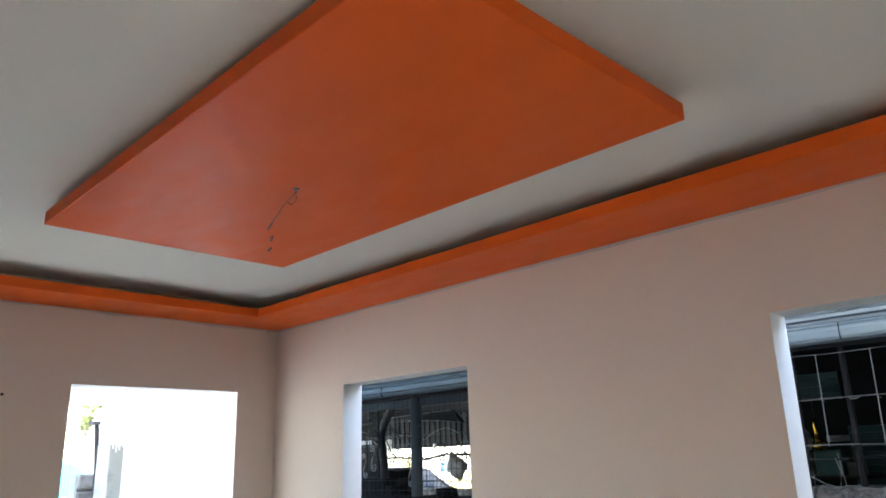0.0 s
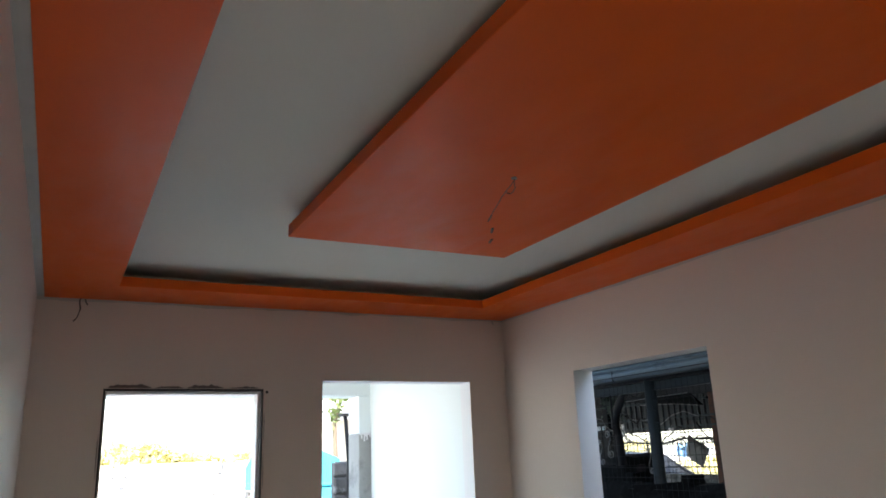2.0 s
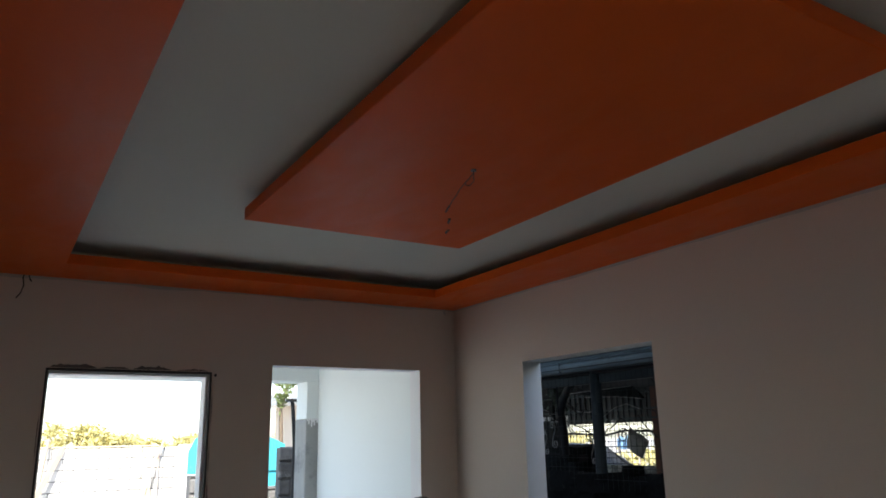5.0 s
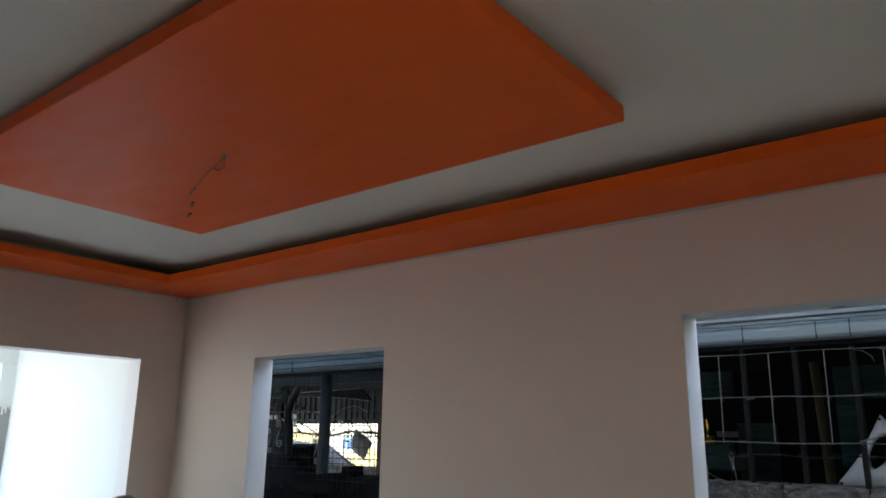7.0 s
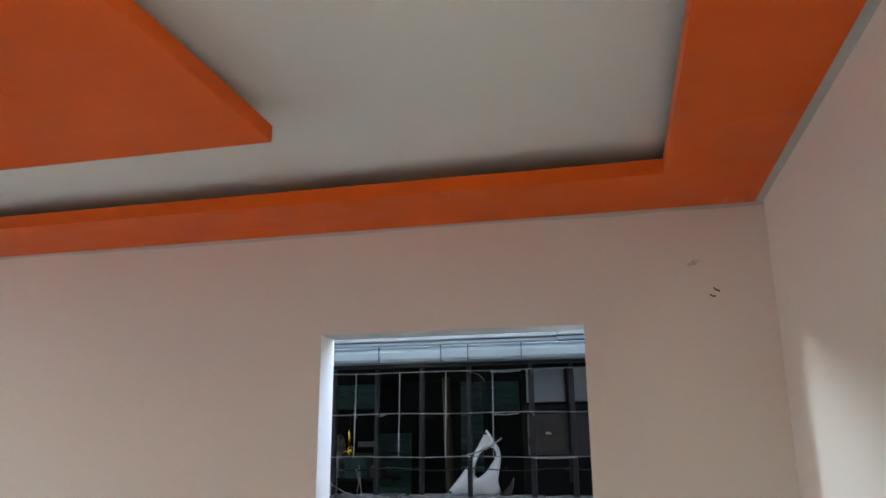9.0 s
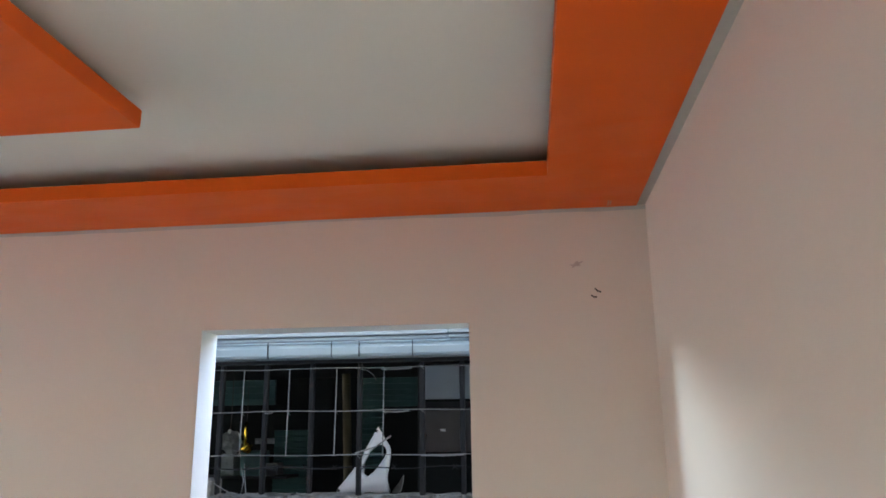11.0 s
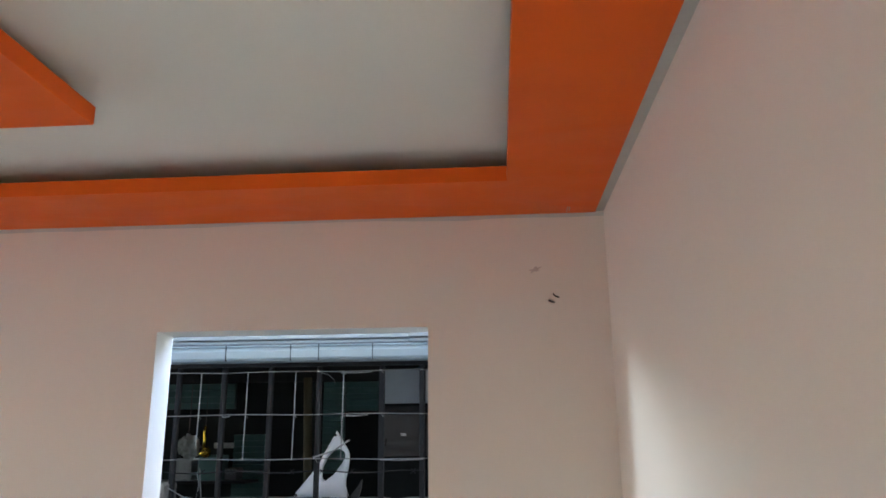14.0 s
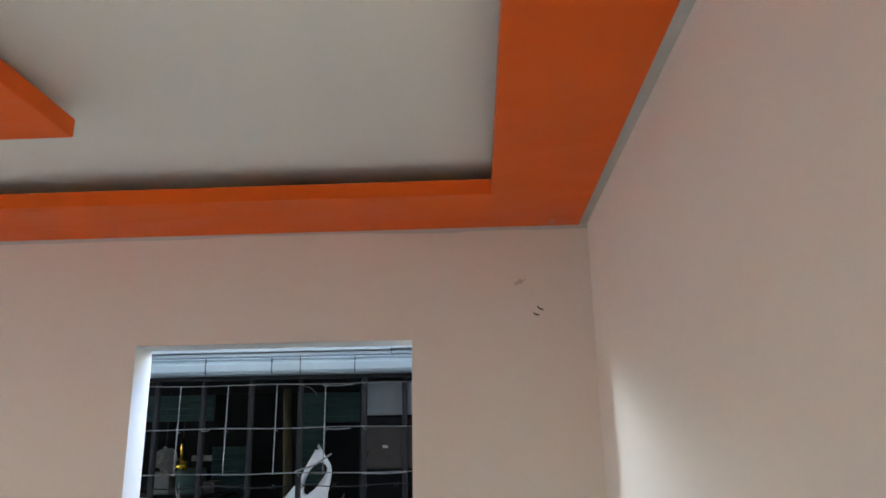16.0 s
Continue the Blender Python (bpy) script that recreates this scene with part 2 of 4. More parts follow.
# ---- the room ----
XW, XE, YS, YN = -4.739, 0.716, -0.052, 3.080
# wall tops are raised out of view to keep sun and sky off the alley
TH, TOP = 0.15, 3.8
CEILING = 2.702
wall("wall_west", "x", XW, XW - TH, YS - TH, YN + TH, -0.1, TOP,
     [(0.344, 1.260, 0.0, 2.047), (1.657, 2.772, 0.0, 2.111)], [PEACH, WHITE], "smooth peach-painted plaster wall with two openings")
wall("wall_north", "y", YN, YN + TH, XW, XE + TH, -0.1, TOP,
     [(-3.902, -2.765, 0.92, 2.103), (-1.084, 0.008, 0.92, 2.129)], [PEACH, REVEAL], "smooth peach-painted plaster wall with two unglazed windows")
# the openings in the next two walls are unseen, added to light the room
wall("wall_east", "x", XE, XE + TH, YS - TH, YN, -0.1, TOP, [(0.02, 0.52, 0.0, 2.10)], [PEACH, REVEAL], "smooth peach-painted plaster wall with an unseen opening added for light")
wall("wall_south", "y", YS, YS - TH, XW, XE, -0.1, TOP, [(0.30, 0.50, 0.0, 2.10)], [PEACH, REVEAL], "smooth peach-painted plaster wall with an unseen opening added for light")
bm = bmesh.new()
box(bm, XW - TH, YS - TH, -0.12, XE + TH, YN + TH, 0.0)
thing("floor", bm, FLOOR, "bare grey cement floor", "floor", kind="structure")
bm = bmesh.new()
box(bm, XW - TH, YS - TH, CEILING, XE + TH, YN + TH, CEILING + 0.12)
thing("ceiling", bm, CEIL, "flat off-white painted ceiling", "ceiling", kind="structure")
# unseen block east of the room, added to keep sun out of the alley
bm = bmesh.new()
box(bm, XE + TH + 0.002, 0.95, -0.138, XE + 5.0, YN + TH, TOP + 0.1)
thing("house_wing", bm, CEMENT, "unseen grey block added to keep sun out of the alley", "house", kind="structure")
# unseen slab added on top of the raised walls
bm = bmesh.new()
box(bm, XW - TH, YS - TH, TOP, XE + TH, YN + TH, TOP + 0.1)
thing("house_roof", bm, CEMENT, "unseen grey slab added on the raised walls that shade the alley", "roof", kind="structure")

# dropped border round the ceiling: soffit boards with an upright lip, open above
SOF, LIP = 2.577, 2.633
OX0, OX1, OY0, OY1 = XW, 0.682, -0.013, YN
IX0, IX1, IY0, IY1 = -4.333, 0.325, 0.357, 2.675
border = holder("ceiling_border", ((IX0 + IX1) / 2, (IY0 + IY1) / 2, SOF), "orange painted dropped border round the ceiling with an open cove", "ceiling border", kind="structure")


def ring_board(outer, inner, z0, z1, name):
    """Mitred boards of a rectangular ring, one mesh for each side."""
    (a0, b0, a1, b1), (c0, d0, c1, d1) = outer, inner
    for quad in (((a0, b0), (a1, b0), (c1, d0), (c0, d0)), ((a1, b0), (a1, b1), (c1, d1), (c1, d0)), ((a1, b1), (a0, b1), (c0, d1), (c1, d1)), ((a0, b1), (a0, b0), (c0, d0), (c0, d1))):
        bm = bmesh.new()
        prism(bm, quad, 2, z0, z1)
        part(name, bm, ORANGE, border)


ring_board((OX0, OY0, OX1, OY1), (IX0, IY0, IX1, IY1), SOF, SOF + 0.012, "soffit_board")
ring_board((IX0 - 0.014, IY0 - 0.014, IX1 + 0.014, IY1 + 0.014), (IX0, IY0, IX1, IY1), SOF + 0.012, LIP, "lip_board")

# pale upright boards that close the cove, added to bounce light behind the lip
CB = 0.24
for dims in ((IX0 - CB - 0.012, IY0 - CB, SOF + 0.0125, IX0 - CB, IY1 + CB, CEILING), (IX1 + CB, IY0 - CB, SOF + 0.0125, IX1 + CB + 0.012, IY1 + CB, CEILING),
             (IX0 - CB, IY0 - CB - 0.012, SOF + 0.0125, IX1 + CB, IY0 - CB, CEILING), (IX0 - CB, IY1 + CB, SOF + 0.0125, IX1 + CB, IY1 + CB + 0.012, CEILING)):
    boxed("cove_board", dims, CEIL, border, "off-white board added in the cove to brighten its shade", bev=0)

# bare plaster strips where the border stops short of the walls
for dims, label in (((OX1, YS, SOF + 0.004, XE, YN, SOF + 0.03), "bare grey plaster strip beside the border"),
                    ((XW, YS, SOF + 0.004, OX1, OY0, SOF + 0.03), "bare grey plaster strip beside the border")):
    bm = bmesh.new()
    box(bm, *dims)
    thing("trim", bm, PLASTER, label, "trim", kind="structure")
rng = random.Random(4)
for axis in "xy":
    bm = bmesh.new()
    n = 60
    rows = []
    for i in range(n + 1):
        s = i / n
        low = SOF - 0.012 - 0.012 * noise.noise(Vector((s * 14, 3.1 if axis == "x" else 7.7, 0))) - 0.004 * rng.random()
        if axis == "x":
            u = XW + (XE - XW) * s
            rows.append([bm.verts.new(p) for p in ((u, YN - 0.0025, low), (u, YN - 0.0025, SOF))])
        else:
            u = YS + (YN - 0.003 - YS) * s
            rows.append([bm.verts.new(p) for p in ((XW + 0.0025, u, low), (XW + 0.0025, u, SOF))])
    for p, q in zip(rows, rows[1:]):
        bm.faces.new((p[0], q[0], q[1], p[1]))
    thing("trim", bm, PLASTER, "ragged bare plaster line under the border", "trim", kind="structure")

# floating panel in the middle of the ceiling
PX0, PX1, PY0, PY1, PZ0, PZ1 = -3.172, -0.881, 0.980, 2.138, 2.596, 2.654
panel = holder("ceiling_panel", ((PX0 + PX1) / 2, (PY0 + PY1) / 2, PZ0), "floating orange semi-gloss panel hung below the ceiling", "ceiling panel")
boxed("panel_board", (PX0, PY0, PZ0, PX1, PY1, PZ1), ORANGE, panel, bev=0.003)
boxed("hanger_frame", (PX0 + 0.22, PY0 + 0.22, PZ1, PX1 - 0.22, PY1 - 0.22, CEILING), CEIL, panel, "off-white hidden hanger box", bev=0)

# bare lamp wire with a loop under the panel, and two drilled holes
lamp_wire = holder("lamp_wire", (-2.15, 1.549, PZ0), "thin dark lamp wire hanging from the orange panel", "wire")
bm = bmesh.new()
drops = [(-2.150, 1.549, 0.002), (-2.148, 1.548, -0.010), (-2.186, 1.572, -0.016), (-2.222, 1.600, -0.008), (-2.262, 1.618, -0.005), (-2.293, 1.624, -0.006), (-2.288, 1.604, -0.008), (-2.262, 1.585, -0.009), (-2.205, 1.565, -0.014), (-2.160, 1.552, -0.012)]
tube(bm, [(x, y, PZ0 + z) for x, y, z in drops], 0.0017, 6)
part("loop", bm, WIRE, lamp_wire)
bm = bmesh.new()
tube(bm, [(-2.262, 1.585, PZ0 - 0.009), (-2.344, 1.612, PZ0 - 0.006), (-2.40, 1.634, PZ0 - 0.007), (-2.483, 1.664, PZ0 - 0.005), (-2.565, 1.696, PZ0 - 0.005)], 0.0018, 6)
part("lead", bm, WIRE, lamp_wire)
bm = bmesh.new()
tube(bm, [(-2.555, 1.692, PZ0 - 0.006), (-2.63, 1.72, PZ0 - 0.006)], 0.0042, 6)
part("bare_end", bm, WIRE, lamp_wire)
bm = bmesh.new()
tube(bm, [(-2.15, 1.549, PZ0), (-2.15, 1.549, PZ0 - 0.006)], 0.011, 10)
part("grommet", bm, ROD, lamp_wire, "pale grommet")
for p, q in (((-2.724, 1.798), (-2.782, 1.827)), ((-2.884, 1.890), (-2.934, 1.906))):
    bm = bmesh.new()
    tube(bm, [(*p, PZ0 - 0.001), (*q, PZ0 - 0.001)], 0.0062, 8)
    part("drilled_slot", bm, BLACKFRAME, panel, "dark drilled slot")
for k, x in enumerate((0.566, 0.574)):
    bm = bmesh.new()
    tube(bm, [(x, 2.995, SOF - 0.0005), (x + 0.002, 3.062 - 0.01 * k, SOF - 0.0005)], 0.0014, 5)
    part("paint_scratch", bm, PLASTER, border, "pale scratch in the orange paint")

# rounded top of an upholstered chair back beside the west opening
chair = holder("covered_chair", (-4.45, 2.62, 0.0), "olive-grey upholstered chair back beside the opening", "chair")
bm = bmesh.new()
prism(bm, [(2.44, 0.42), (2.44, 1.08), (2.47, 1.16), (2.54, 1.225), (2.62, 1.25), (2.68, 1.245), (2.715, 1.20), (2.72, 1.12), (2.72, 0.42)], 0, -4.53, -4.46)
bevelled(bm, 0.015, 2)
part("backrest", bm, material("olive_grey_fabric", (0.25, 0.25, 0.21), 0.8, vary=0.2, scale=14, bump=0.4), chair)
boxed("seat", (-4.46, 2.42, 0.40, -4.05, 2.74, 0.46), CLOTH, chair, bev=0.02)
for lx in (-4.50, -4.09):
    for ly in (2.46, 2.70):
        boxed("leg", (lx - 0.018, ly - 0.018, 0.0, lx + 0.018, ly + 0.018, 0.40), DARKSTEEL, chair)

# loose wires coming out over the west wall
bm = bmesh.new()
tube(bm, [(XW, 0.175, 2.58), (XW + 0.03, 0.17, 2.555), (XW + 0.035, 0.178, 2.51), (XW + 0.03, 0.165, 2.46), (XW + 0.025, 0.145, 2.435)], 0.004, 6)
thing("loose_wire", bm, WIRE, "short dark wire hanging over the peach wall", "wire", group="loose wires")
bm = bmesh.new()
tube(bm, [(XW, 0.20, 2.575), (XW + 0.03, 0.205, 2.55), (XW + 0.03, 0.215, 2.535)], 0.004, 6)
thing("loose_wire", bm, WIRE, "short dark wire hanging over the peach wall", "wire", group="loose wires")
bm = bmesh.new()
tube(bm, [(XW + 0.002, 2.985, 2.575), (XW + 0.015, 2.985, 2.555), (XW + 0.018, 2.988, 2.54)], 0.006, 6)
thing("loose_wire", bm, PLASTER, "short pale wire stub in the corner below the border", "wire", group="loose wires")

# two short wire ends and a smudge on the north wall
for p, q in (((0.501, 2.249), (0.522, 2.233)), ((0.486, 2.223), (0.505, 2.214))):
    bm = bmesh.new()
    tube(bm, [(p[0], YN, p[1]), ((p[0] + q[0]) / 2 - 0.002, YN - 0.008, (p[1] + q[1]) / 2 - 0.003), (q[0], YN - 0.011, q[1])], 0.0033, 6)
    thing("wire_end", bm, WIRE, "short dark wire end sticking out of the wall", "wire", group="wire ends")
bm = bmesh.new()
ring = [bm.verts.new((0.435 + r * math.cos(a), YN - 0.002, 2.348 + 0.45 * r * math.sin(a) + 0.3 * r * math.cos(a))) for a, r in ((k * math.pi / 7, 0.022 + 0.010 * math.sin(k * 2.3)) for k in range(14))]
bm.faces.new(ring)
thing("wall_patch", bm, material("grey_filler_smudge", (0.52, 0.42, 0.37), 0.8, vary=0.2, scale=60), "small grey filler smudge on the peach wall", "patch")

# door frame of the west opening, with its scraped edges
QY0, QY1, QZ = 0.344, 1.260, 2.047
frame_thing = holder("door_frame", (XW, (QY0 + QY1) / 2, 0.0), "doorless opening lined with black sealant and grey primer", "door frame", kind="structure")
for dims, mt, nm in (((XW - 0.022, QY1 - 0.006, 0, XW + 0.004, QY1 + 0.006, QZ + 0.008), BLACKFRAME, "sealant_line"),
                     ((XW - 0.022, QY0 - 0.006, 0, XW + 0.004, QY0 + 0.005, QZ + 0.008), BLACKFRAME, "sealant_line"),
                     ((XW - 0.02, QY0 + 0.005, QZ - 0.006, XW + 0.004, QY1 - 0.006, QZ + 0.008), BLACKFRAME, "sealant_line"),
                     ((XW - TH + 0.01, QY1 - 0.024, 0, XW - 0.03, QY1 - 0.006, QZ - 0.008), WHITE, "jamb_board"),
                     ((XW - TH + 0.01, QY0 + 0.005, 0, XW - 0.03, QY0 + 0.014, QZ - 0.008), FRAMEGREY, "jamb_board"),
                     ((XW - TH + 0.005, QY0 + 0.014, QZ - 0.022, XW - 0.025, QY1 - 0.024, QZ - 0.008), WHITE, "head_board")):
    boxed(nm, dims, mt, frame_thing, bev=0.002)


def scrape(u0, u1, v0, v1, seed, upright):
    """A ragged smear beside the frame, slightly proud of the wall."""
    bm = bmesh.new()
    n = 26
    rows = []
    for i in range(n + 1):
        s = i / n
        w = max(0.0, math.sin(math.pi * s)) ** 0.5 * (0.45 + 0.9 * abs(noise.noise(Vector((s * 7, seed, 0)))))
        u = u0 + (u1 - u0) * s
        lo, hi = v0, v0 + (v1 - v0) * max(0.06, w)
        rows.append([bm.verts.new((XW + 0.003, lo, u) if upright else (XW + 0.003, u, lo)), bm.verts.new((XW + 0.003, hi, u) if upright else (XW + 0.003, u, hi))])
    for p, q in zip(rows, rows[1:]):
        bm.faces.new((p[0], q[0], q[1], p[1]))
    thing("scrape_mark", bm, SCRAPE, "dark ragged scrape in the plaster beside the frame", "scrape", group="scrapes round the frame")


scrape(0.36, 0.60, QZ + 0.012, QZ + 0.045, 1.3, False)
scrape(0.62, 0.78, QZ + 0.012, QZ + 0.030, 4.1, False)
scrape(0.80, 1.02, QZ + 0.012, QZ + 0.042, 2.2, False)
scrape(1.05, 1.24, QZ + 0.012, QZ + 0.026, 9.4, False)
scrape(1.74, 1.92, QY1 + 0.012, QY1 + 0.020, 5.0, True)
scrape(1.45, 1.66, QY1 + 0.012, QY1 + 0.018, 6.6, True)
scrape(1.20, 1.42, QY1 + 0.012, QY1 + 0.022, 8.1, True)
scrape(1.55, 1.80, QY0 - 0.012, QY0 - 0.020, 3.0, True)
bm = bmesh.new()
tube(bm, [(XW - 0.002, 1.288, 2.036), (XW + 0.006, 1.288, 2.036)], 0.009, 8)
thing("nail_hole", bm, BLACKFRAME, "dark nail hole beside the door frame", "nail hole")

# ---- outside: ground, porch ----
# two unseen slabs added outside the openings to stop direct sun
bm = bmesh.new()
box(bm, XE + TH + 0.003, -1.75, 2.35, XE + TH + 2.5, 0.947, 2.47)
thing("east_porch_roof", bm, WHITE, "unseen slab added to keep sun out of the east opening", "roof", kind="structure")
bm = bmesh.new()
box(bm, -2.6, -1.75, 2.35, XE + TH, YS - TH, 2.47)
thing("south_porch_roof", bm, WHITE, "unseen slab added to keep sun out of the south opening", "roof", kind="structure")
bm = bmesh.new()
box(bm, -400, -400, -0.5, 400, 400, -0.14)
thing("ground", bm, EARTH, "dry sandy ground with sparse grass", "ground", kind="structure")
bm = bmesh.new()
box(bm, -7.20, -0.6, -0.139, XW - TH, 3.1, -0.02)
thing("porch_floor", bm, FLOOR, "raised grey cement porch floor", "floor", kind="structure")
bm = bmesh.new()
box(bm, -6.75, 2.790, -0.02, XW - TH, 2.93, 2.62)
thing("porch_wall", bm, MINT, "white painted porch side wall", "wall", kind="structure")
pillar = holder("porch_pillar", (-6.9, 2.8, -0.02), "porch pillar, white above and raw cement below", "pillar", kind="structure")
boxed("white_shaft", (-7.03, 2.672, 1.83, -6.75, 2.93, 2.18), MINT, pillar, bev=0.006)
boxed("cement_shaft", (-7.034, 2.668, -0.02, -6.746, 2.93, 1.83), CEMENT, pillar, "raw grey cement lower shaft", bev=0.008)
for k, (y, h) in enumerate(((2.674, 0.018), (2.690, 0.05), (2.704, 0.012), (2.717, 0.075), (2.731, 0.03), (2.745, 0.06), (2.760, 0.015), (2.774, 0.035))):
    boxed("paint_drip", (-6.7465, y, 1.83 - h, -6.742, y + 0.0125, 1.833), WHITE, pillar, "white paint run", bev=0)
bm = bmesh.new()
box(bm, -7.08, -0.7, 2.18, -6.75, 2.93, 2.62)
bevelled(bm, 0.006)
thing("porch_beam", bm, MINT, "white painted porch beam", "beam", kind="structure")
bm = bmesh.new()
box(bm, -7.25, -0.9, 2.62, XW - TH - 0.003, 3.05, 2.74)
thing("porch_ceiling", bm, WHITE, "white painted slab over the porch", "ceiling", kind="structure")

# ---- the yard west of the house ----
WX = -16.0
yard_wall = holder("yard_wall", (WX, 1.5, -0.14), "unfinished hollow-block yard wall", "wall", kind="structure")
BL, BH, GAP, BT = 0.40, 0.20, 0.014, 0.15
bm = bmesh.new()
box(bm, -BT / 2, -BL / 2 + GAP / 2, GAP / 2, BT / 2, BL / 2 - GAP / 2, BH - GAP / 2)
bevelled(bm, 0.008)
block_mesh = finish(bm, "block", BLOCK)
ZB = -0.20
rng = random.Random(11)
for row in range(9):
    for k in range(14):
        y = -1.4 + k * BL + (BL / 2 if row % 2 else 0)
        if y + BL / 2 > 3.82:
            continue
        b = new("block", block_mesh)
        b.parent = yard_wall
        b.location = (rng.uniform(-0.006, 0.006), y - 1.5, ZB + 0.14 + row * BH)
        b.rotation_euler = (rng.uniform(-0.006, 0.006), 0, rng.uniform(-0.008, 0.008))
boxed("mortar_bed", (WX - 0.058, -1.6, -0.139, WX + 0.058, 3.50, 1.592), MORTAR, yard_wall, bev=0)
boxed("end_column", (WX - 0.12, 3.50, -0.139, WX + 0.13, 3.84, 1.63), WHITE, yard_wall, "pale rendered end column", bev=0.01)
bm = bmesh.new()
box(bm, WX - 0.08, -1.6, 1.603, WX + 0.10, 3.10, 1.635)
bevelled(bm, 0.004)
thing("coping_board", bm, LUMBER, "weathered board lying along the block wall", "board")
for nm, p, q, w, t in (("brace_board", (WX + 0.15, 2.70, 1.62), (WX + 0.55, 3.10, -0.14), 0.10, 0.03), ("brace_board", (WX + 0.16, 3.08, 1.55), (WX + 0.42, 3.04, -0.14), 0.07, 0.03),
                       ("brace_board", (WX + 0.15, 1.37, 1.61), (WX + 0.62, 0.60, -0.14), 0.11, 0.03), ("brace_board", (WX + 0.20, 1.12, 1.78), (WX + 0.50, 0.90, -0.14), 0.05, 0.03)):
    bm = bmesh.new()
    d = Vector(q) - Vector(p)
    m = Matrix.Translation(p) @ d.to_track_quat("Z", "Y").to_matrix().to_4x4()
    box(bm, -t / 2, -w / 2, 0, t / 2, w / 2, d.length, m)
    thing(nm, bm, LUMBER, "pale lumber brace leaning on the block wall", "board", group="braces")
bm = bmesh.new()
tube(bm, [(WX + 0.20, 3.22, 1.90), (WX + 0.26, 3.0, 1.3), (WX + 0.55, 2.55, -0.14)], 0.022, 7)
thing("bamboo_pole", bm, LUMBER, "thin pole leaning on the block wall", "pole")
bm = bmesh.new()
tube(bm, [(WX + 0.3, 3.80, -0.14), (WX + 0.3, 3.82, 1.6), (WX + 0.3, 3.86, 2.25)], 0.012, 6)
thing("steel_rod", bm, DARKSTEEL, "thin upright steel rod by the wall end", "rod")

# cyan sheet gate on a stone footing
gate = holder("sheet_gate", (-10.0, 2.9, 1.26), "cyan painted sheet metal gate panel", "gate")
outline = [(2.34, 1.252), (3.002, 1.252), (3.002, 1.062), (3.62, 1.062), (3.62, 1.60), (3.45, 1.68), (3.20, 1.78), (2.95, 1.83), (2.78, 1.82), (2.60, 1.78), (2.48, 1.73), (2.42, 1.69), (2.34, 1.53)]
bm = bmesh.new()
prism(bm, outline, 0, -10.03, -10.0)
part("sheet", bm, CYAN, gate)
for y, top in ((2.62, 1.74), (2.86, 1.76), (3.10, 1.74), (3.34, 1.69), (3.42, 1.66), (3.50, 1.62)):
    boxed("rib", (-10.0, y, 1.27, -9.975, y + 0.03, top), CYAN, gate)
boxed("bottom_rail", (-10.0, 2.40, 1.262, -9.97, 3.62, 1.30), CYAN, gate)
footing = holder("stone_footing", (-10.0, 3.0, -0.14), "dark weathered stone footing below the gate", "stone wall", kind="structure")
boxed("core", (-10.10, 2.36, -0.139, -9.93, 3.0, 1.24), MORTAR, footing, bev=0)
boxed("core", (-10.10, 3.003, -0.139, -9.93, 3.66, 1.05), MORTAR, footing, bev=0)
pier = holder("stone_pier", (-8.4, 3.15, -0.14), "dark stone pier with pale mortar", "stone pier", kind="structure")
boxed("core", (-8.31, 2.925, -0.139, -8.23, 3.40, 1.56), MORTAR, pier, bev=0)
rng = random.Random(5)


def stones(owner, x, y0, y1, z0, z1, w, h):
    z = z0
    while z < z1 - 0.03:
        hh = min(h * rng.uniform(0.8, 1.2), z1 - z)
        y = y0
        while y < y1 - 0.02:
            ww = min(w * rng.uniform(0.6, 1.3), y1 - y)
            bm = bmesh.new()
            box(bm, x - 0.02, y + 0.006, z + 0.006, x + rng.uniform(0.025, 0.05), y + ww - 0.006, z + hh - 0.006)
            bevelled(bm, min(0.018, ww * 0.2, hh * 0.2))
            part("stone", bm, STONE, owner)
            y += ww
        z += hh


stones(footing, -9.93, 2.36, 3.0, 0.2, 1.25, 0.22, 0.16)
stones(footing, -9.93, 3.0, 3.66, 0.2, 1.06, 0.22, 0.16)
stones(pier, -8.23, 2.915, 3.40, 0.4, 1.58, 0.16, 0.17)

# slim black post, the white eaves of a house behind, its bush
bm = bmesh.new()
tube(bm, [(-8.0, 3.03, -0.14), (-8.0, 3.02, 1.6), (-8.0, 2.99, 2.0), (-8.0, 2.98, 2.06)], 0.022, 10)
box(bm, -8.07, 2.93, 2.06, -7.93, 3.08, 2.09)
thing("black_post", bm, DARKSTEEL, "slim bent black post under the white eaves", "post")
house = holder("white_house", (-11.0, 5.0, -0.14), "white house with moulded eaves beyond the yard", "house")
bm = bmesh.new()
prism(bm, [(4.03, 2.22), (4.03, 2.27), (3.98, 2.29), (3.98, 2.33), (3.93, 2.35), (3.93, 2.40), (6.5, 2.40), (6.5, 2.22)], 0, -13.0, -11.0)
part("eaves", bm, WHITE, house)
boxed("wall", (-12.9, 4.45, -0.139, -11.3, 6.3, 2.22), material("cream_house_paint", (0.62, 0.52, 0.42), 0.8, vary=0.1, scale=3), house, "cream rendered wall")


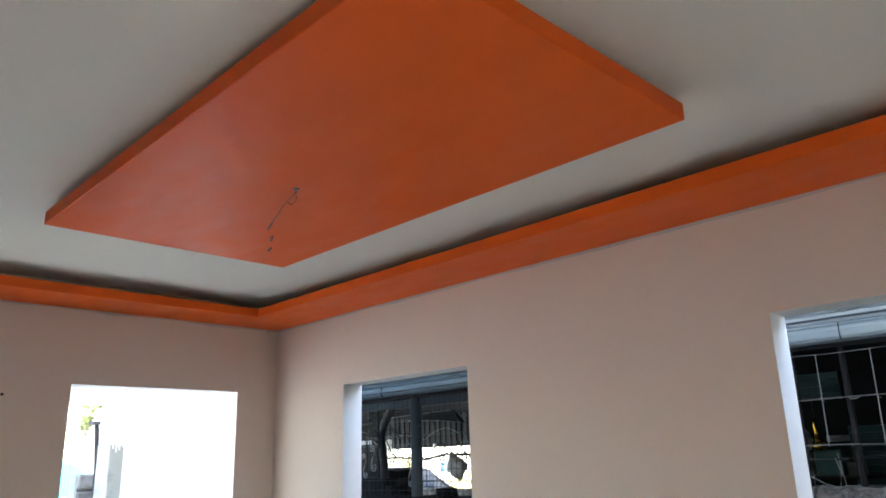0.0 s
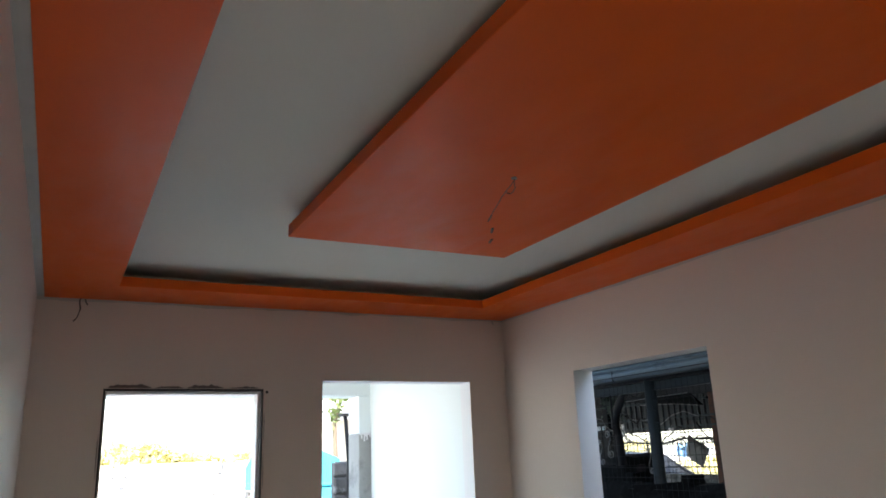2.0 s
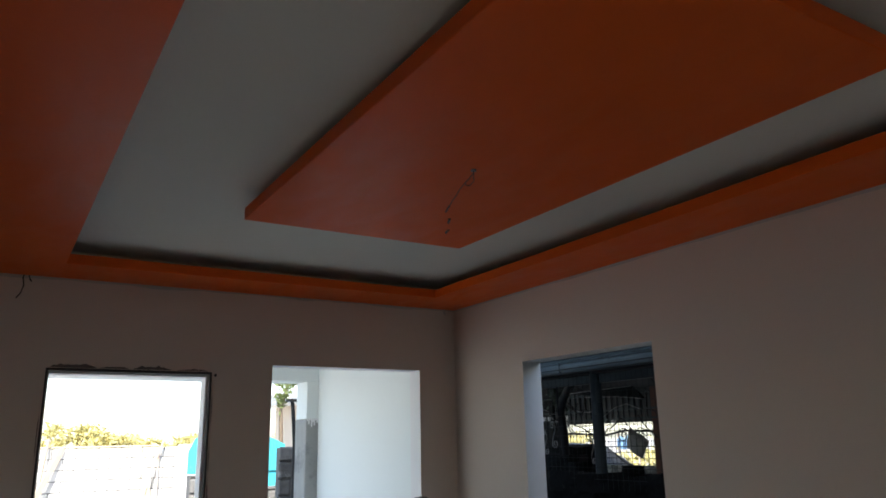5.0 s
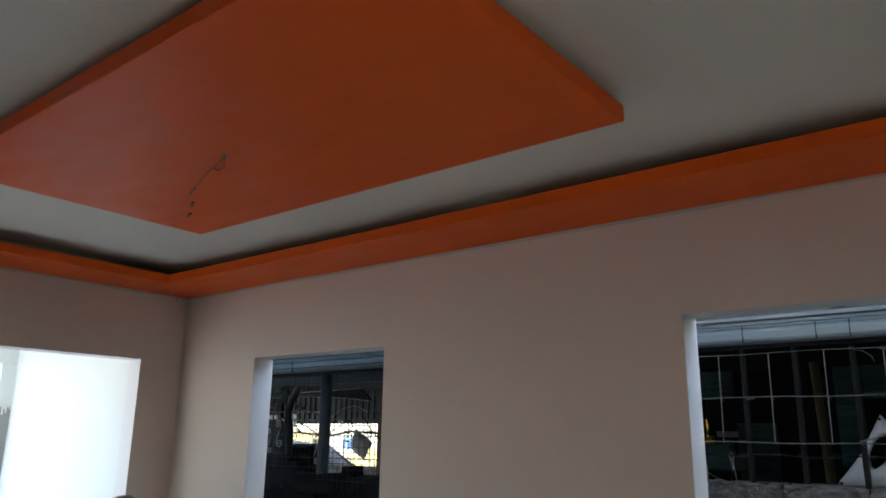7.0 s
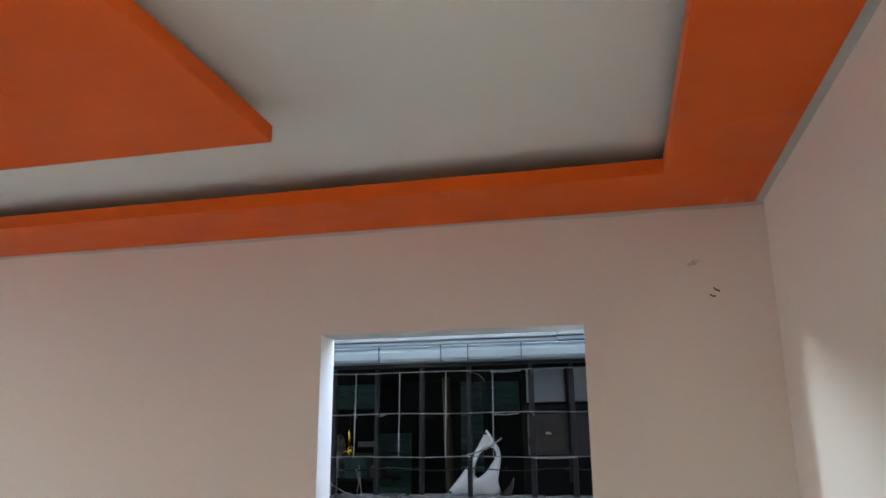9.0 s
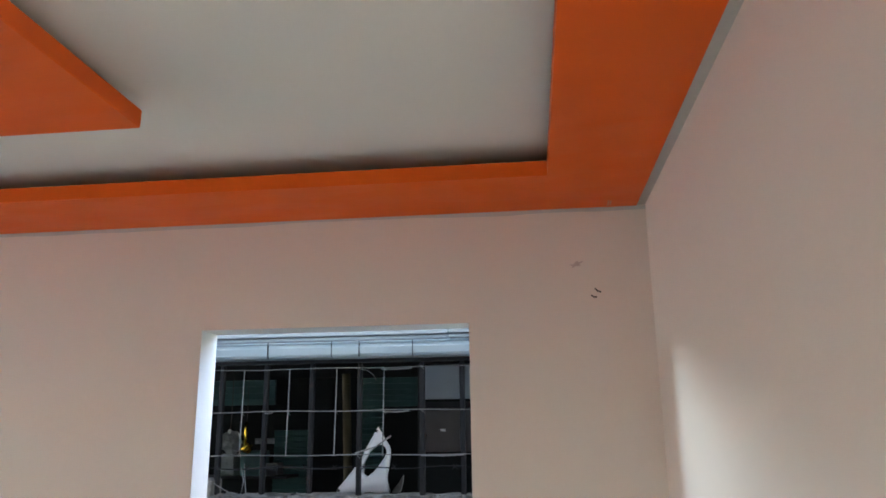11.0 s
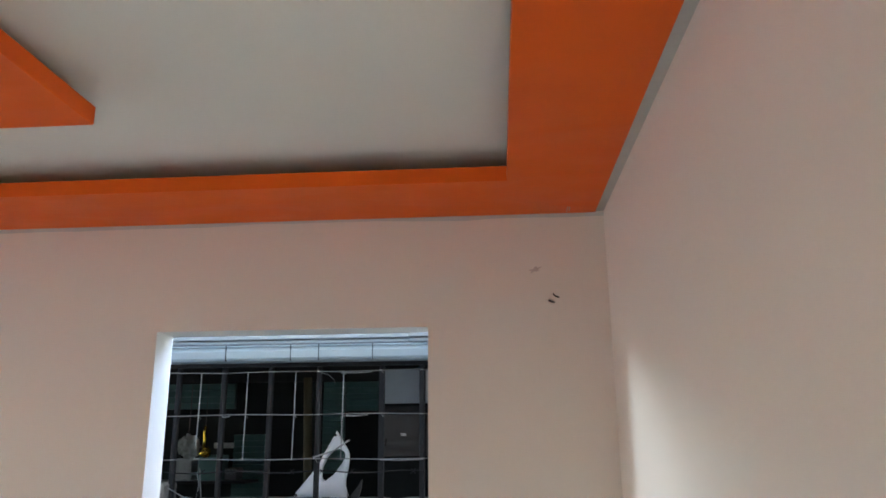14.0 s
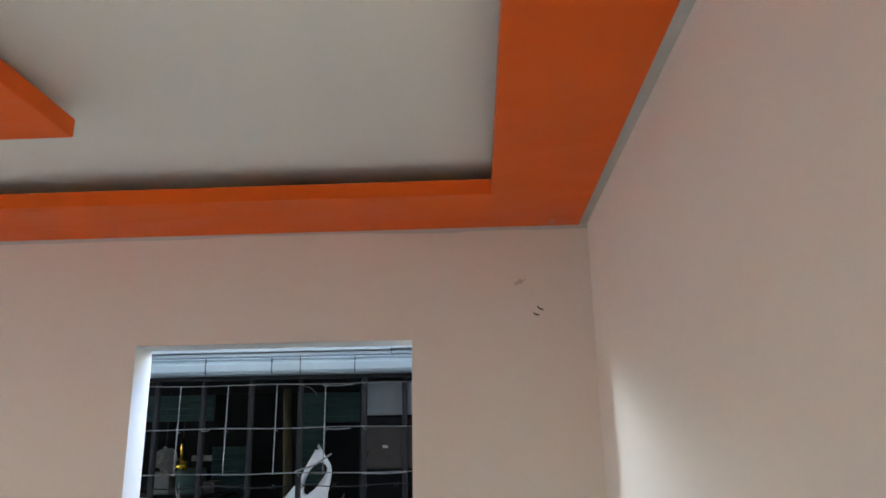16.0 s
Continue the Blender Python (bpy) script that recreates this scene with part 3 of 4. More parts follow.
def leaves(bm, centre, spread, count, size, rng):
    for _ in range(count):
        c = Vector(centre) + Vector((rng.gauss(0, spread[0]), rng.gauss(0, spread[1]), rng.gauss(0, spread[2])))
        a = Vector((rng.uniform(-1, 1), rng.uniform(-1, 1), rng.uniform(-1, 1))).normalized()
        b = a.orthogonal().normalized()
        s = size * rng.uniform(0.6, 1.3)
        vs = [bm.verts.new(c + a * s * u + b * s * v) for u, v in ((-1, 0), (-0.2, 0.45), (1, 0), (-0.2, -0.45))]
        bm.faces.new(vs)


vine = holder("climbing_plant", (-11.2, 3.9, -0.14), "leafy climbing plant over the white eaves", "plant")
bm = bmesh.new()
rng = random.Random(8)
for c, s, n in (((-10.9, 4.0, 2.52), (0.15, 0.13, 0.06), 90), ((-10.9, 3.86, 2.38), (0.1, 0.04, 0.09), 40), ((-10.9, 3.84, 2.18), (0.08, 0.04, 0.10), 22), ((-10.9, 4.3, 2.53), (0.2, 0.2, 0.05), 70)):
    leaves(bm, c, s, n, 0.05, rng)
part("foliage", bm, LEAFGREEN, vine)
bm = bmesh.new()
tube(bm, [(-10.95, 3.95, -0.14), (-10.93, 3.90, 1.2), (-10.92, 3.86, 2.1), (-10.9, 3.98, 2.6)], 0.05, 7, 0.4)
part("stem", bm, BARK, vine)


def tree(x, y, h, w, seed):
    rng = random.Random(seed)
    t = holder("tree", (x, y, -0.14), "far yellowish leafy tree beyond the yard wall", "tree", "far trees")
    bm = bmesh.new()
    tube(bm, [(x, y, -0.14), (x + 0.1, y, h * 0.3), (x + 0.2 * rng.uniform(-1, 1), y + 0.2, h * 0.75)], 0.16, 7, 0.35)
    for k in range(5):
        a = rng.uniform(0, 6.28)
        tube(bm, [(x + 0.05, y, h * rng.uniform(0.25, 0.45)), (x + w * 0.3 * math.cos(a), y + w * 0.3 * math.sin(a), h * 0.6), (x + w * 0.5 * math.cos(a), y + w * 0.5 * math.sin(a), h * 0.8)], 0.06, 5, 0.3)
    part("trunk", bm, BARK, t)
    bm = bmesh.new()
    for k in range(13):
        c = (x + rng.uniform(-1, 1) * w * 0.6, y + rng.uniform(-1, 1) * w * 0.8, h * rng.uniform(0.42, 0.95))
        leaves(bm, c, (w * 0.16, w * 0.18, h * 0.07), 90, 0.16, rng)
    part("crown", bm, LEAF, t)


rng = random.Random(21)
for k in range(30):
    tree(-58 + rng.uniform(-5, 5), -6 + k * 1.15 + rng.uniform(-0.5, 0.5), 2.95 if k == 10 else rng.uniform(1.85, 2.45), rng.uniform(1.3, 2.0), 100 + k)

# ---- the neighbour's carport north of the house ----
GY = 3.90
low_wall = holder("neighbour_low_wall", (-2.0, GY, -0.14), "rough weathered concrete-block wall of the neighbour", "wall", kind="structure")
rng = random.Random(31)
xs = [-2.69, -2.34, -1.99, -1.64, -1.295, -0.95, -0.603, -0.247, 0.10, 0.45, 0.80, 1.15, 1.5, 1.85, 2.2]
for row, (z0, z1) in enumerate(((0.62, 0.82), (0.82, 1.02), (1.02, 1.225), (1.225, 1.437))):
    for a, b in zip(xs, xs[1:]):
        o = 0.0 if row % 2 else 0.175
        bm = bmesh.new()
        vs = box(bm, a + o + 0.007, GY - 0.075, z0 + 0.006, b + o - 0.007, GY + 0.075, z1 - 0.006)
        bmesh.ops.subdivide_edges(bm, edges=list(bm.edges), cuts=11 if z1 > 1.3 else 2, use_grid_fill=True)
        for q in bm.verts:
            rough_top = 2.2 if q.co.z > z1 - 0.02 and z1 > 1.3 else 1.0
            q.co += 0.0055 * rough_top * noise.noise_vector(q.co * 15) + 0.005 * noise.noise_vector(q.co * 47)
        part("block", bm, OLDBLOCK, low_wall)
boxed("mortar_core", (-2.6, GY - 0.055, -0.139, 2.3, GY + 0.055, 1.405), OLDBLOCK, low_wall, bev=0)
boxed("pier_stub", (-1.42, GY - 0.10, 0.6, -1.335, GY + 0.08, 1.512), OLDBLOCK, low_wall, bev=0.012)

grille = holder("window_grille", (-0.7, GY, 1.43), "steel tube and rod grille above the neighbour's wall", "grille")
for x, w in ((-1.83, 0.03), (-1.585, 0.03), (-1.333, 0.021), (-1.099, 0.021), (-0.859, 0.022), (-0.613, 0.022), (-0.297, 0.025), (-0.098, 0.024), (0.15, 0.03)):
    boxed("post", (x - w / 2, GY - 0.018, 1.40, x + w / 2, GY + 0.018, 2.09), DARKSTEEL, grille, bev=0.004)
for z in (2.038, 1.829, 1.617):
    bm = bmesh.new()
    pts = [(-1.9 + 2.15 * i / 24, GY - 0.024 + 0.004 * math.sin(i * 1.7 + z * 9), z + 0.0022 * math.sin(i * 0.9 + z * 20)) for i in range(25)]
    tube(bm, pts, 0.0024, 6)
    part("cross_rod", bm, ROD, grille)
for x in (-1.70, -1.45, -1.210, -0.972, -0.728, -0.487):
    bm = bmesh.new()
    tube(bm, [(x + 0.002, GY - 0.03, 2.036), (x, GY - 0.03, 1.83), (x - 0.003, GY - 0.03, 1.612)], 0.0025, 6)
    part("upright_rod", bm, ROD, grille)
bm = bmesh.new()
tube(bm, [(-0.62, GY - 0.05, 1.625), (-0.52, GY - 0.05, 1.655), (-0.445, GY - 0.05, 1.705)], 0.004, 6)
part("bent_rod", bm, ROD, grille)
bm = bmesh.new()
tube(bm, [(-0.60, GY - 0.03, 2.03), (-0.56, GY - 0.05, 2.02), (-0.53, GY - 0.05, 1.995), (-0.525, GY - 0.04, 1.975)], 0.0014, 6)
part("tie_wire", bm, ROD, grille)
for x0, x1, z in ((-0.50, -0.345, 2.029), (-0.485, -0.36, 1.821), (-1.09, -1.05, 1.822), (-0.30, -0.09, 1.612)):
    bm = bmesh.new()
    tube(bm, [(x0, GY - 0.032, z), ((x0 + x1) / 2, GY - 0.034, z - 0.003), (x1, GY - 0.032, z + 0.002)], 0.0028, 6)
    part("spliced_rod", bm, ROD, grille, "short pale rod tied to the grille")
for x, z in ((-0.487, 2.036), (-0.728, 1.829), (-0.972, 1.829), (-1.210, 1.829), (-0.487, 1.829), (-0.297, 1.829), (-0.297, 2.038), (-0.613, 1.617)):
    bm = bmesh.new()
    tube(bm, [(x - 0.007, GY - 0.036, z + 0.006), (x + 0.001, GY - 0.040, z), (x + 0.006, GY - 0.036, z - 0.009), (x + 0.016, GY - 0.038, z - 0.016)], 0.0014, 5)
    part("tie_wire", bm, ROD, grille)
bm = bmesh.new()
tube(bm, [(-1.18, GY - 0.04, 1.58), (-1.172, GY - 0.045, 1.52), (-1.16, GY - 0.05, 1.44)], 0.002, 5)
part("loose_wire_end", bm, ROD, grille)
barbed = holder("barbed_wire", (-0.7, GY - 0.04, 1.555), "rusty barbed wire strung along the grille", "barbed wire")
bm = bmesh.new()
tube(bm, [(-1.95 + 2.2 * i / 30, GY - 0.045, 1.558 + 0.006 * math.sin(i * 1.1)) for i in range(31)], 0.003, 5)
part("strand", bm, DARKSTEEL, barbed)
for k in range(15):
    x = -1.9 + k * 0.147
    bm = bmesh.new()
    tube(bm, [(x - 0.012, GY - 0.05, 1.548), (x + 0.012, GY - 0.042, 1.572)], 0.002, 4)
    tube(bm, [(x + 0.012, GY - 0.05, 1.548), (x - 0.008, GY - 0.042, 1.572)], 0.002, 4)
    part("barb", bm, DARKSTEEL, barbed)
bm = bmesh.new()
tube(bm, [(-1.33, GY - 0.05, 1.49), (-1.25, GY - 0.06, 1.45), (-1.18, GY - 0.07, 1.43), (-1.17, GY - 0.06, 1.50), (-1.19, GY - 0.05, 1.56)], 0.002, 5)
thing("scrap_wire", bm, ROD, "bent scrap wire on top of the block wall", "wire")

# carport roof edge: gutter with joints, flashing and fascia
carport = holder("carport", (-2.5, 6.0, -0.14), "dark roofed carport of the neighbour with a metal gutter", "carport")
GZ0, GZ1, GF = 2.083, 2.152, 3.75
joints = [-8.0, -5.6, -4.32, -2.9, -1.85, -1.046, -0.724, -0.586, -0.322, 1.2, 3.0]
profile = [(GF + 0.13, GZ0 - 0.002), (GF + 0.012, GZ0), (GF, GZ0 + 0.012), (GF - 0.004, GZ0 + 0.045), (GF + 0.006, GZ1 - 0.008), (GF - 0.006, GZ1), (GF + 0.005, GZ1 + 0.004), (GF + 0.016, GZ1 - 0.006), (GF + 0.02, GZ0 + 0.02), (GF + 0.13, GZ0 + 0.012)]
for a, b in zip(joints, joints[1:]):
    bm = bmesh.new()
    prism(bm, profile, 0, a + 0.0015, b - 0.0015)
    part("gutter_length", bm, SHADEGUTTER if b < -2.8 else GUTTER, carport, "weathered dull teal length, darkened for the deeper shade" if b < -2.8 else "")
for x in joints[1:-1]:
    boxed("gutter_joint", (x - 0.0016, GF - 0.006, GZ0 - 0.002, x + 0.0016, GF + 0.02, GZ1 + 0.004), DARKSTEEL, carport, bev=0)
for z0, z1, y in ((2.164, 2.182, GF + 0.03), (2.187, 2.206, GF + 0.02), (2.210, 2.262, GF + 0.034)):
    for a, b in ((-8.0, -2.2), (-2.197, -0.152), (-0.149, 3.0)):
        boxed("flashing", (a, y, z0 + (0.003 if a > -1 else 0), b, y + 0.12, z1 + (0.003 if a > -1 else 0)), SHADEGUTTER if b < -2 else FLASH, carport)
boxed("gutter_bead", (-8.0, GF - 0.010, GZ0 + 0.018, -2.9, GF + 0.004, GZ0 + 0.024), DARKSTEEL, carport, "dark pressed line", bev=0)
boxed("fascia", (-8.0, GF + 0.11, 2.062, 3.0, GF + 0.145, 2.21), DARKSTEEL, carport, bev=0)
bm = bmesh.new()
N = 180
cols = []
for i in range(N + 1):
    x = -9.5 + 13.0 * i / N
    cols.append([bm.verts.new((x, y, z + 0.012 * math.cos(i * 1.2))) for y, z in ((GF + 0.02, 2.225), (9.0, 5.35))])
for p, q in zip(cols, cols[1:]):
    bm.faces.new((p[0], q[0], q[1], p[1]))
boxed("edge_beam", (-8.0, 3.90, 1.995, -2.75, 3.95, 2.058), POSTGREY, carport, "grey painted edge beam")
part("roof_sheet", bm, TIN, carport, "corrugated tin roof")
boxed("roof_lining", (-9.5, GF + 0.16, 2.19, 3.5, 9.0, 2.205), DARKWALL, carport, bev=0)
boxed("rear_wall", (-4.796, 6.41, -0.139, 3.5, 6.56, 2.19), DARKWALL, carport, "wall with the carport's shade in its near-black colour", bev=0)
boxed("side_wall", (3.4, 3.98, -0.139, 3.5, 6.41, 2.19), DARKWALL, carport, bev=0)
bm = bmesh.new()
tube(bm, [(-4.10, GY, -0.139), (-4.10, GY, 2.08)], 0.042, 14)
part("round_post", bm, POSTGREY, carport, "grey painted round post", smooth=True)

# dark teal boarded panels and pane on the wall behind the grille
for x0, x1, z0, z1 in ((-2.50, -1.925, 1.975, 2.185), (-1.912, -1.61, 1.20, 1.765), (-1.171, -0.989, 1.45, 2.185), (-0.979, -0.68, 1.945, 2.185)):
    sh = holder("shutter", ((x0 + x1) / 2, 6.39, z0), "dark teal slatted shutter", "shutter", "teal shutters")
    boxed("backing", (x0, 6.38, z0, x1, 6.405, z1), TEAL, sh, bev=0)
    n = int((z1 - z0) / 0.045)
    for k in range(n):
        z = z0 + (k + 0.5) * (z1 - z0) / n
        bm = bmesh.new()
        box(bm, x0, -0.006, -0.021, x1, 0.006, 0.021, Matrix.Translation((0, 6.372, z)) @ Matrix.Rotation(0.35, 4, "X"))
        part("slat", bm, TEAL, sh)
cab = holder("glazed_cabinet", (-0.30, 4.75, 1.0), "dark cabinet with dusty glass panes", "cabinet")
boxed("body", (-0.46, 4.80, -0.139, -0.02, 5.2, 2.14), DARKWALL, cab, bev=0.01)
boxed("upper_pane", (-0.425, 4.775, 1.922, -0.190, 4.80, 2.125), PANE, cab, "dusty grey-blue pane")
boxed("upper_pane", (-0.166, 4.775, 1.922, -0.03, 4.80, 2.125), PANE, cab, "dusty grey-blue pane")
BROWNPANE = material("dim_brown_glass", (0.055, 0.050, 0.048), 0.3, vary=0.25, scale=8)
boxed("lower_pane", (-0.425, 4.78, 1.609, -0.186, 4.80, 1.855), BROWNPANE, cab, "dim brown pane")
boxed("lower_pane", (-0.166, 4.78, 1.609, -0.03, 4.80, 1.855), BROWNPANE, cab, "dim brown pane")
boxed("middle_rail", (-0.45, 4.765, 1.868, -0.02, 4.80, 1.905), DARKSTEEL, cab)
boxed("stile", (-0.184, 4.762, 1.45, -0.170, 4.80, 2.13), DARKSTEEL, cab)
bm = bmesh.new()
for x0, z0, x1, z1 in ((-0.317, 1.738, -0.285, 1.744), (-0.314, 1.730, -0.281, 1.736)):
    box(bm, x0, 4.766, z0, x1, 4.770, z1)
thing("bright_label", bm, SPECK, "small bright label on the dim cabinet pane", "label")
bm = bmesh.new()
tube(bm, [(-1.13, 6.0, -0.14), (-1.215, 6.0, 2.19)], 0.034, 10)
thing("yellow_post", bm, YELLOWPOST, "faded yellow steel post in the dark carport", "post")

# white motorcycle fairing lying on the block wall behind the grille
FY = 4.06
outline = [(-0.569, 1.754), (-0.592, 1.708), (-0.625, 1.645), (-0.644, 1.596), (-0.685, 1.540), (-0.739, 1.471), (-0.766, 1.440), (-0.760, 1.420), (-0.692, 1.418), (-0.577, 1.418), (-0.475, 1.420), (-0.500, 1.455), (-0.503, 1.510), (-0.492, 1.572), (-0.490, 1.627), (-0.503, 1.662), (-0.526, 1.689), (-0.546, 1.723)]
hole = [(-0.568, 1.660), (-0.602, 1.625), (-0.626, 1.569), (-0.626, 1.521), (-0.608, 1.505), (-0.569, 1.536), (-0.529, 1.592), (-0.513, 1.627), (-0.517, 1.647), (-0.539, 1.661)]
bm = bmesh.new()


def resample(pts, n):
    pts = [Vector((*p, 0)) for p in pts]
    seg = [(pts[(i + 1) % len(pts)] - p).length for i, p in enumerate(pts)]
    total, out = sum(seg), []
    for k in range(n):
        d, i = total * k / n, 0
        while d > seg[i]:
            d -= seg[i]
            i += 1
        out.append(pts[i].lerp(pts[(i + 1) % len(pts)], d / seg[i]))
    return out


mid = Vector((-0.575, 1.575, 0))
out_r, in_r = (sorted(resample(p, 44), key=lambda q: math.atan2(q.y - mid.y, q.x - mid.x)) for p in (outline, hole))
layers = []
for s, lift in ((0, 0.0), (0.12, -0.018), (0.6, -0.024), (0.9, -0.020), (1.0, 0.0)):
    layers.append([bm.verts.new((a.x + (b.x - a.x) * s, FY + lift + 0.25 * (a.lerp(b, s).y - 1.43), a.y + (b.y - a.y) * s)) for a, b in zip(out_r, in_r)])
for p, q in zip(layers, layers[1:]):
    for i in range(44):
        bm.faces.new((p[i], p[(i + 1) % 44], q[(i + 1) % 44], q[i]))
fairing = thing("motorcycle_fairing", bm, PLASTIC, "white plastic motorcycle fairing with an oval hole on the wall", "fairing", smooth=True)
sol = fairing.modifiers.new("thick", "SOLIDIFY")
sol.thickness = 0.006
for x, z in ((-0.571, 1.730), (-0.748, 1.440)):
    bm = bmesh.new()
    tube(bm, [(x, FY - 0.002 + 0.25 * (z - 1.43) - 0.02, z), (x, FY + 0.25 * (z - 1.43) + 0.01, z)], 0.007, 8)
    part("bolt_hole", bm, BLACKFRAME, fairing, "dark bolt hole")
bm = bmesh.new()
prism(bm, [(-0.485, 1.425), (-0.443, 1.425), (-0.430, 1.47), (-0.427, 1.51), (-0.448, 1.475), (-0.475, 1.445)], 1, 4.10, 4.13)
thing("wood_splinter", bm, CLOTH, "dull grey split piece of wood behind the wall", "wood")

# bag, gold foil and pale scraps deep in the carport
bm = bmesh.new()
bmesh.ops.create_icosphere(bm, subdivisions=3, radius=1)
for q in bm.verts:
    q.co = Vector((-2.19 + 0.085 * q.co.x, 6.12 + 0.06 * q.co.y, 1.675 + 0.085 * q.co.z)) + 0.045 * noise.noise_vector(q.co * 2.6)
bag = thing("plastic_bag", bm, BAG, "crumpled pale plastic bag hanging in the carport", "bag")
bm = bmesh.new()
tube(bm, [(-2.19, 6.1, 1.72), (-2.185, 6.1, 1.90), (-2.185, 6.1, 2.19)], 0.003, 5)
part("cord", bm, WIRE, bag, "thin dark cord")
bm = bmesh.new()
tube(bm, [(-2.045, 6.08, 1.83), (-2.045 - 0.006, 6.08, 1.78), (-2.045 - 0.002, 6.08, 1.72), (-2.045 - 0.009, 6.08, 1.655)], 0.013, 8)
crumple = bmesh.new()
bmesh.ops.create_icosphere(crumple, subdivisions=3, radius=1)
for q in crumple.verts:
    q.co = Vector((-2.045 + 0.012 + 0.034 * q.co.x, 6.08 + 0.03 * q.co.y, 1.63 + 0.038 * q.co.z)) + 0.022 * noise.noise_vector(q.co * 3.1)
crumple_mesh = bpy.data.meshes.new("crumple")
crumple.to_mesh(crumple_mesh)
crumple.free()
bm.from_mesh(crumple_mesh)
for q in bm.verts:
    q.co += 0.009 * noise.noise_vector(q.co * 37)
balloon = thing("foil_balloon", bm, GOLD, "thin crumpled gold foil balloon", "balloon", smooth=True)
bm = bmesh.new()
tube(bm, [(-2.045, 6.08, 1.82), (-2.045, 6.08, 2.0), (-2.045, 6.08, 2.19)], 0.002, 5)
part("cord", bm, WIRE, balloon, "thin dark cord")
shelf = holder("wall_shelf", (-1.993, 6.3, 1.0), "dim shelf with pale boxes in the carport", "shelf")
boxed("board", (-2.603, 6.06, 1.39, -1.689, 6.409, 1.41), DARKSTEEL, shelf)
for x0, x1, z1, mt in ((-2.31, -2.164, 1.58, BAG), (-2.115, -1.92, 1.605, TEAL), (-1.896, -1.798, 1.507, CLOTH)):
    bm = bmesh.new()
    box(bm, x0, 6.15, 1.41, x1, 6.30, z1)
    bevelled(bm, 0.008)
    thing("pale_box", bm, mt, "pale box standing on the dim shelf", "box", group="boxes on the shelf")
bm = bmesh.new()
box(bm, -2.07, 6.34, 1.655, -1.905, 6.36, 1.70)
bevelled(bm, 0.003)
thing("pale_strip", bm, BAG, "pale strip fixed to the dim shutter", "strip")

# the open far end of the carport seen through the first window
far_end = holder("carport_screen", (-7.3, 7.0, -0.14), "wire mesh screen at the open end of the carport", "screen")
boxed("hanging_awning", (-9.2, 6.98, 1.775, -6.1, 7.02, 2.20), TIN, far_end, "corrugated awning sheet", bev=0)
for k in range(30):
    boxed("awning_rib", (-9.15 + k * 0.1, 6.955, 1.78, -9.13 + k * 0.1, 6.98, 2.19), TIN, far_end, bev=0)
boxed("side_post", (-6.42, 6.92, -0.139, -6.10, 7.05, 2.19), MAROON, far_end, "dark red brick pier")
boxed("side_post", (-9.3, 6.92, -0.139, -8.27, 7.05, 2.19), DARKWALL, far_end)
boxed("sill_wall", (-8.27, 6.94, -0.139, -6.42, 7.06, 1.26), OLDBLOCK, far_end, "rough block sill")
for k in range(28):
    x = -8.25 + k * 0.067
    bm = bmesh.new()
    tube(bm, [(x, 6.97, 1.26), (x, 6.97, 1.78)], 0.0035, 4)
    part("mesh_wire", bm, DARKSTEEL, far_end)
for k in range(8):
    z = 1.28 + k * 0.067
    bm = bmesh.new()
    tube(bm, [(-8.27, 6.965, z), (-6.42, 6.965, z)], 0.0035, 4)
    part("mesh_wire", bm, DARKSTEEL, far_end)
for sx in (-8.0, -7.55, -6.95, -6.65):
    bm = bmesh.new()
    tube(bm, [(sx + 0.11 * (1 - k / 26) * math.cos(k * 0.5), 6.95, 1.62 + 0.10 * (1 - k / 26) * math.sin(k * 0.5)) for k in range(24)], 0.007, 5)
    part("scroll", bm, DARKSTEEL, far_end)
bm = bmesh.new()
tube(bm, [(-8.25, 6.94, 1.64), (-7.9, 6.94, 1.66), (-7.3, 6.94, 1.62), (-6.9, 6.94, 1.68), (-6.42, 6.94, 1.66)], 0.014, 6)
part("rail", bm, DARKSTEEL, far_end)
# scrollwork beside the nearer post
scroll = holder("iron_scrollwork", (-4.65, GY, 1.43), "wrought iron scrollwork bracket by the block wall", "ironwork")


def curl(cx, cz, r, turn, way, n=22):
    """A flat spiral in the plane of the wall."""
    return [(cx + r * (1 - 0.8 * k / n) * math.cos(turn + way * k * 0.4), GY, cz + r * (1 - 0.8 * k / n) * math.sin(turn + way * k * 0.4)) for k in range(n)]


for dx, dz, k in ((0.0, 0.0, 1.0), (-0.105, -0.055, 0.75), (0.43, -0.12, 0.7)):
    top = curl(-4.628 + dx, 1.705 + dz, 0.032 * k, 0.0, 1)
    foot = curl(-4.600 + dx, 1.565 + dz, 0.034 * k, math.pi, 1)
    bm = bmesh.new()
    tube(bm, top[::-1] + [(-4.600 + dx, GY, 1.66 + dz), (-4.628 + dx, GY, 1.60 + dz)] + foot, 0.0042, 6)
    part("scroll", bm, ROD, scroll, "pale wrought iron scroll")
for x, z0, z1 in ((-4.70, 1.40, 1.78), (-4.555, 1.40, 2.0), (-4.19, 1.38, 1.60)):
    bm = bmesh.new()
    tube(bm, [(x, GY + 0.01, z0), (x, GY + 0.01, z1)], 0.006, 6)
    part("stem", bm, DARKSTEEL, scroll)
bm = bmesh.new()
tube(bm, [(-4.83, 4.2, 1.35), (-4.835, 4.2, 1.55), (-4.85, 4.2, 1.69), (-4.875, 4.2, 1.80), (-4.845, 4.2, 1.90), (-4.765, 4.18, 1.965), (-4.62, 4.1, 2.02), (-4.45, 4.0, 2.08)], 0.034, 10)
thing("drain_pipe", bm, DARKSTEEL, "dark bent drain pipe under the gutter", "pipe", smooth=True)
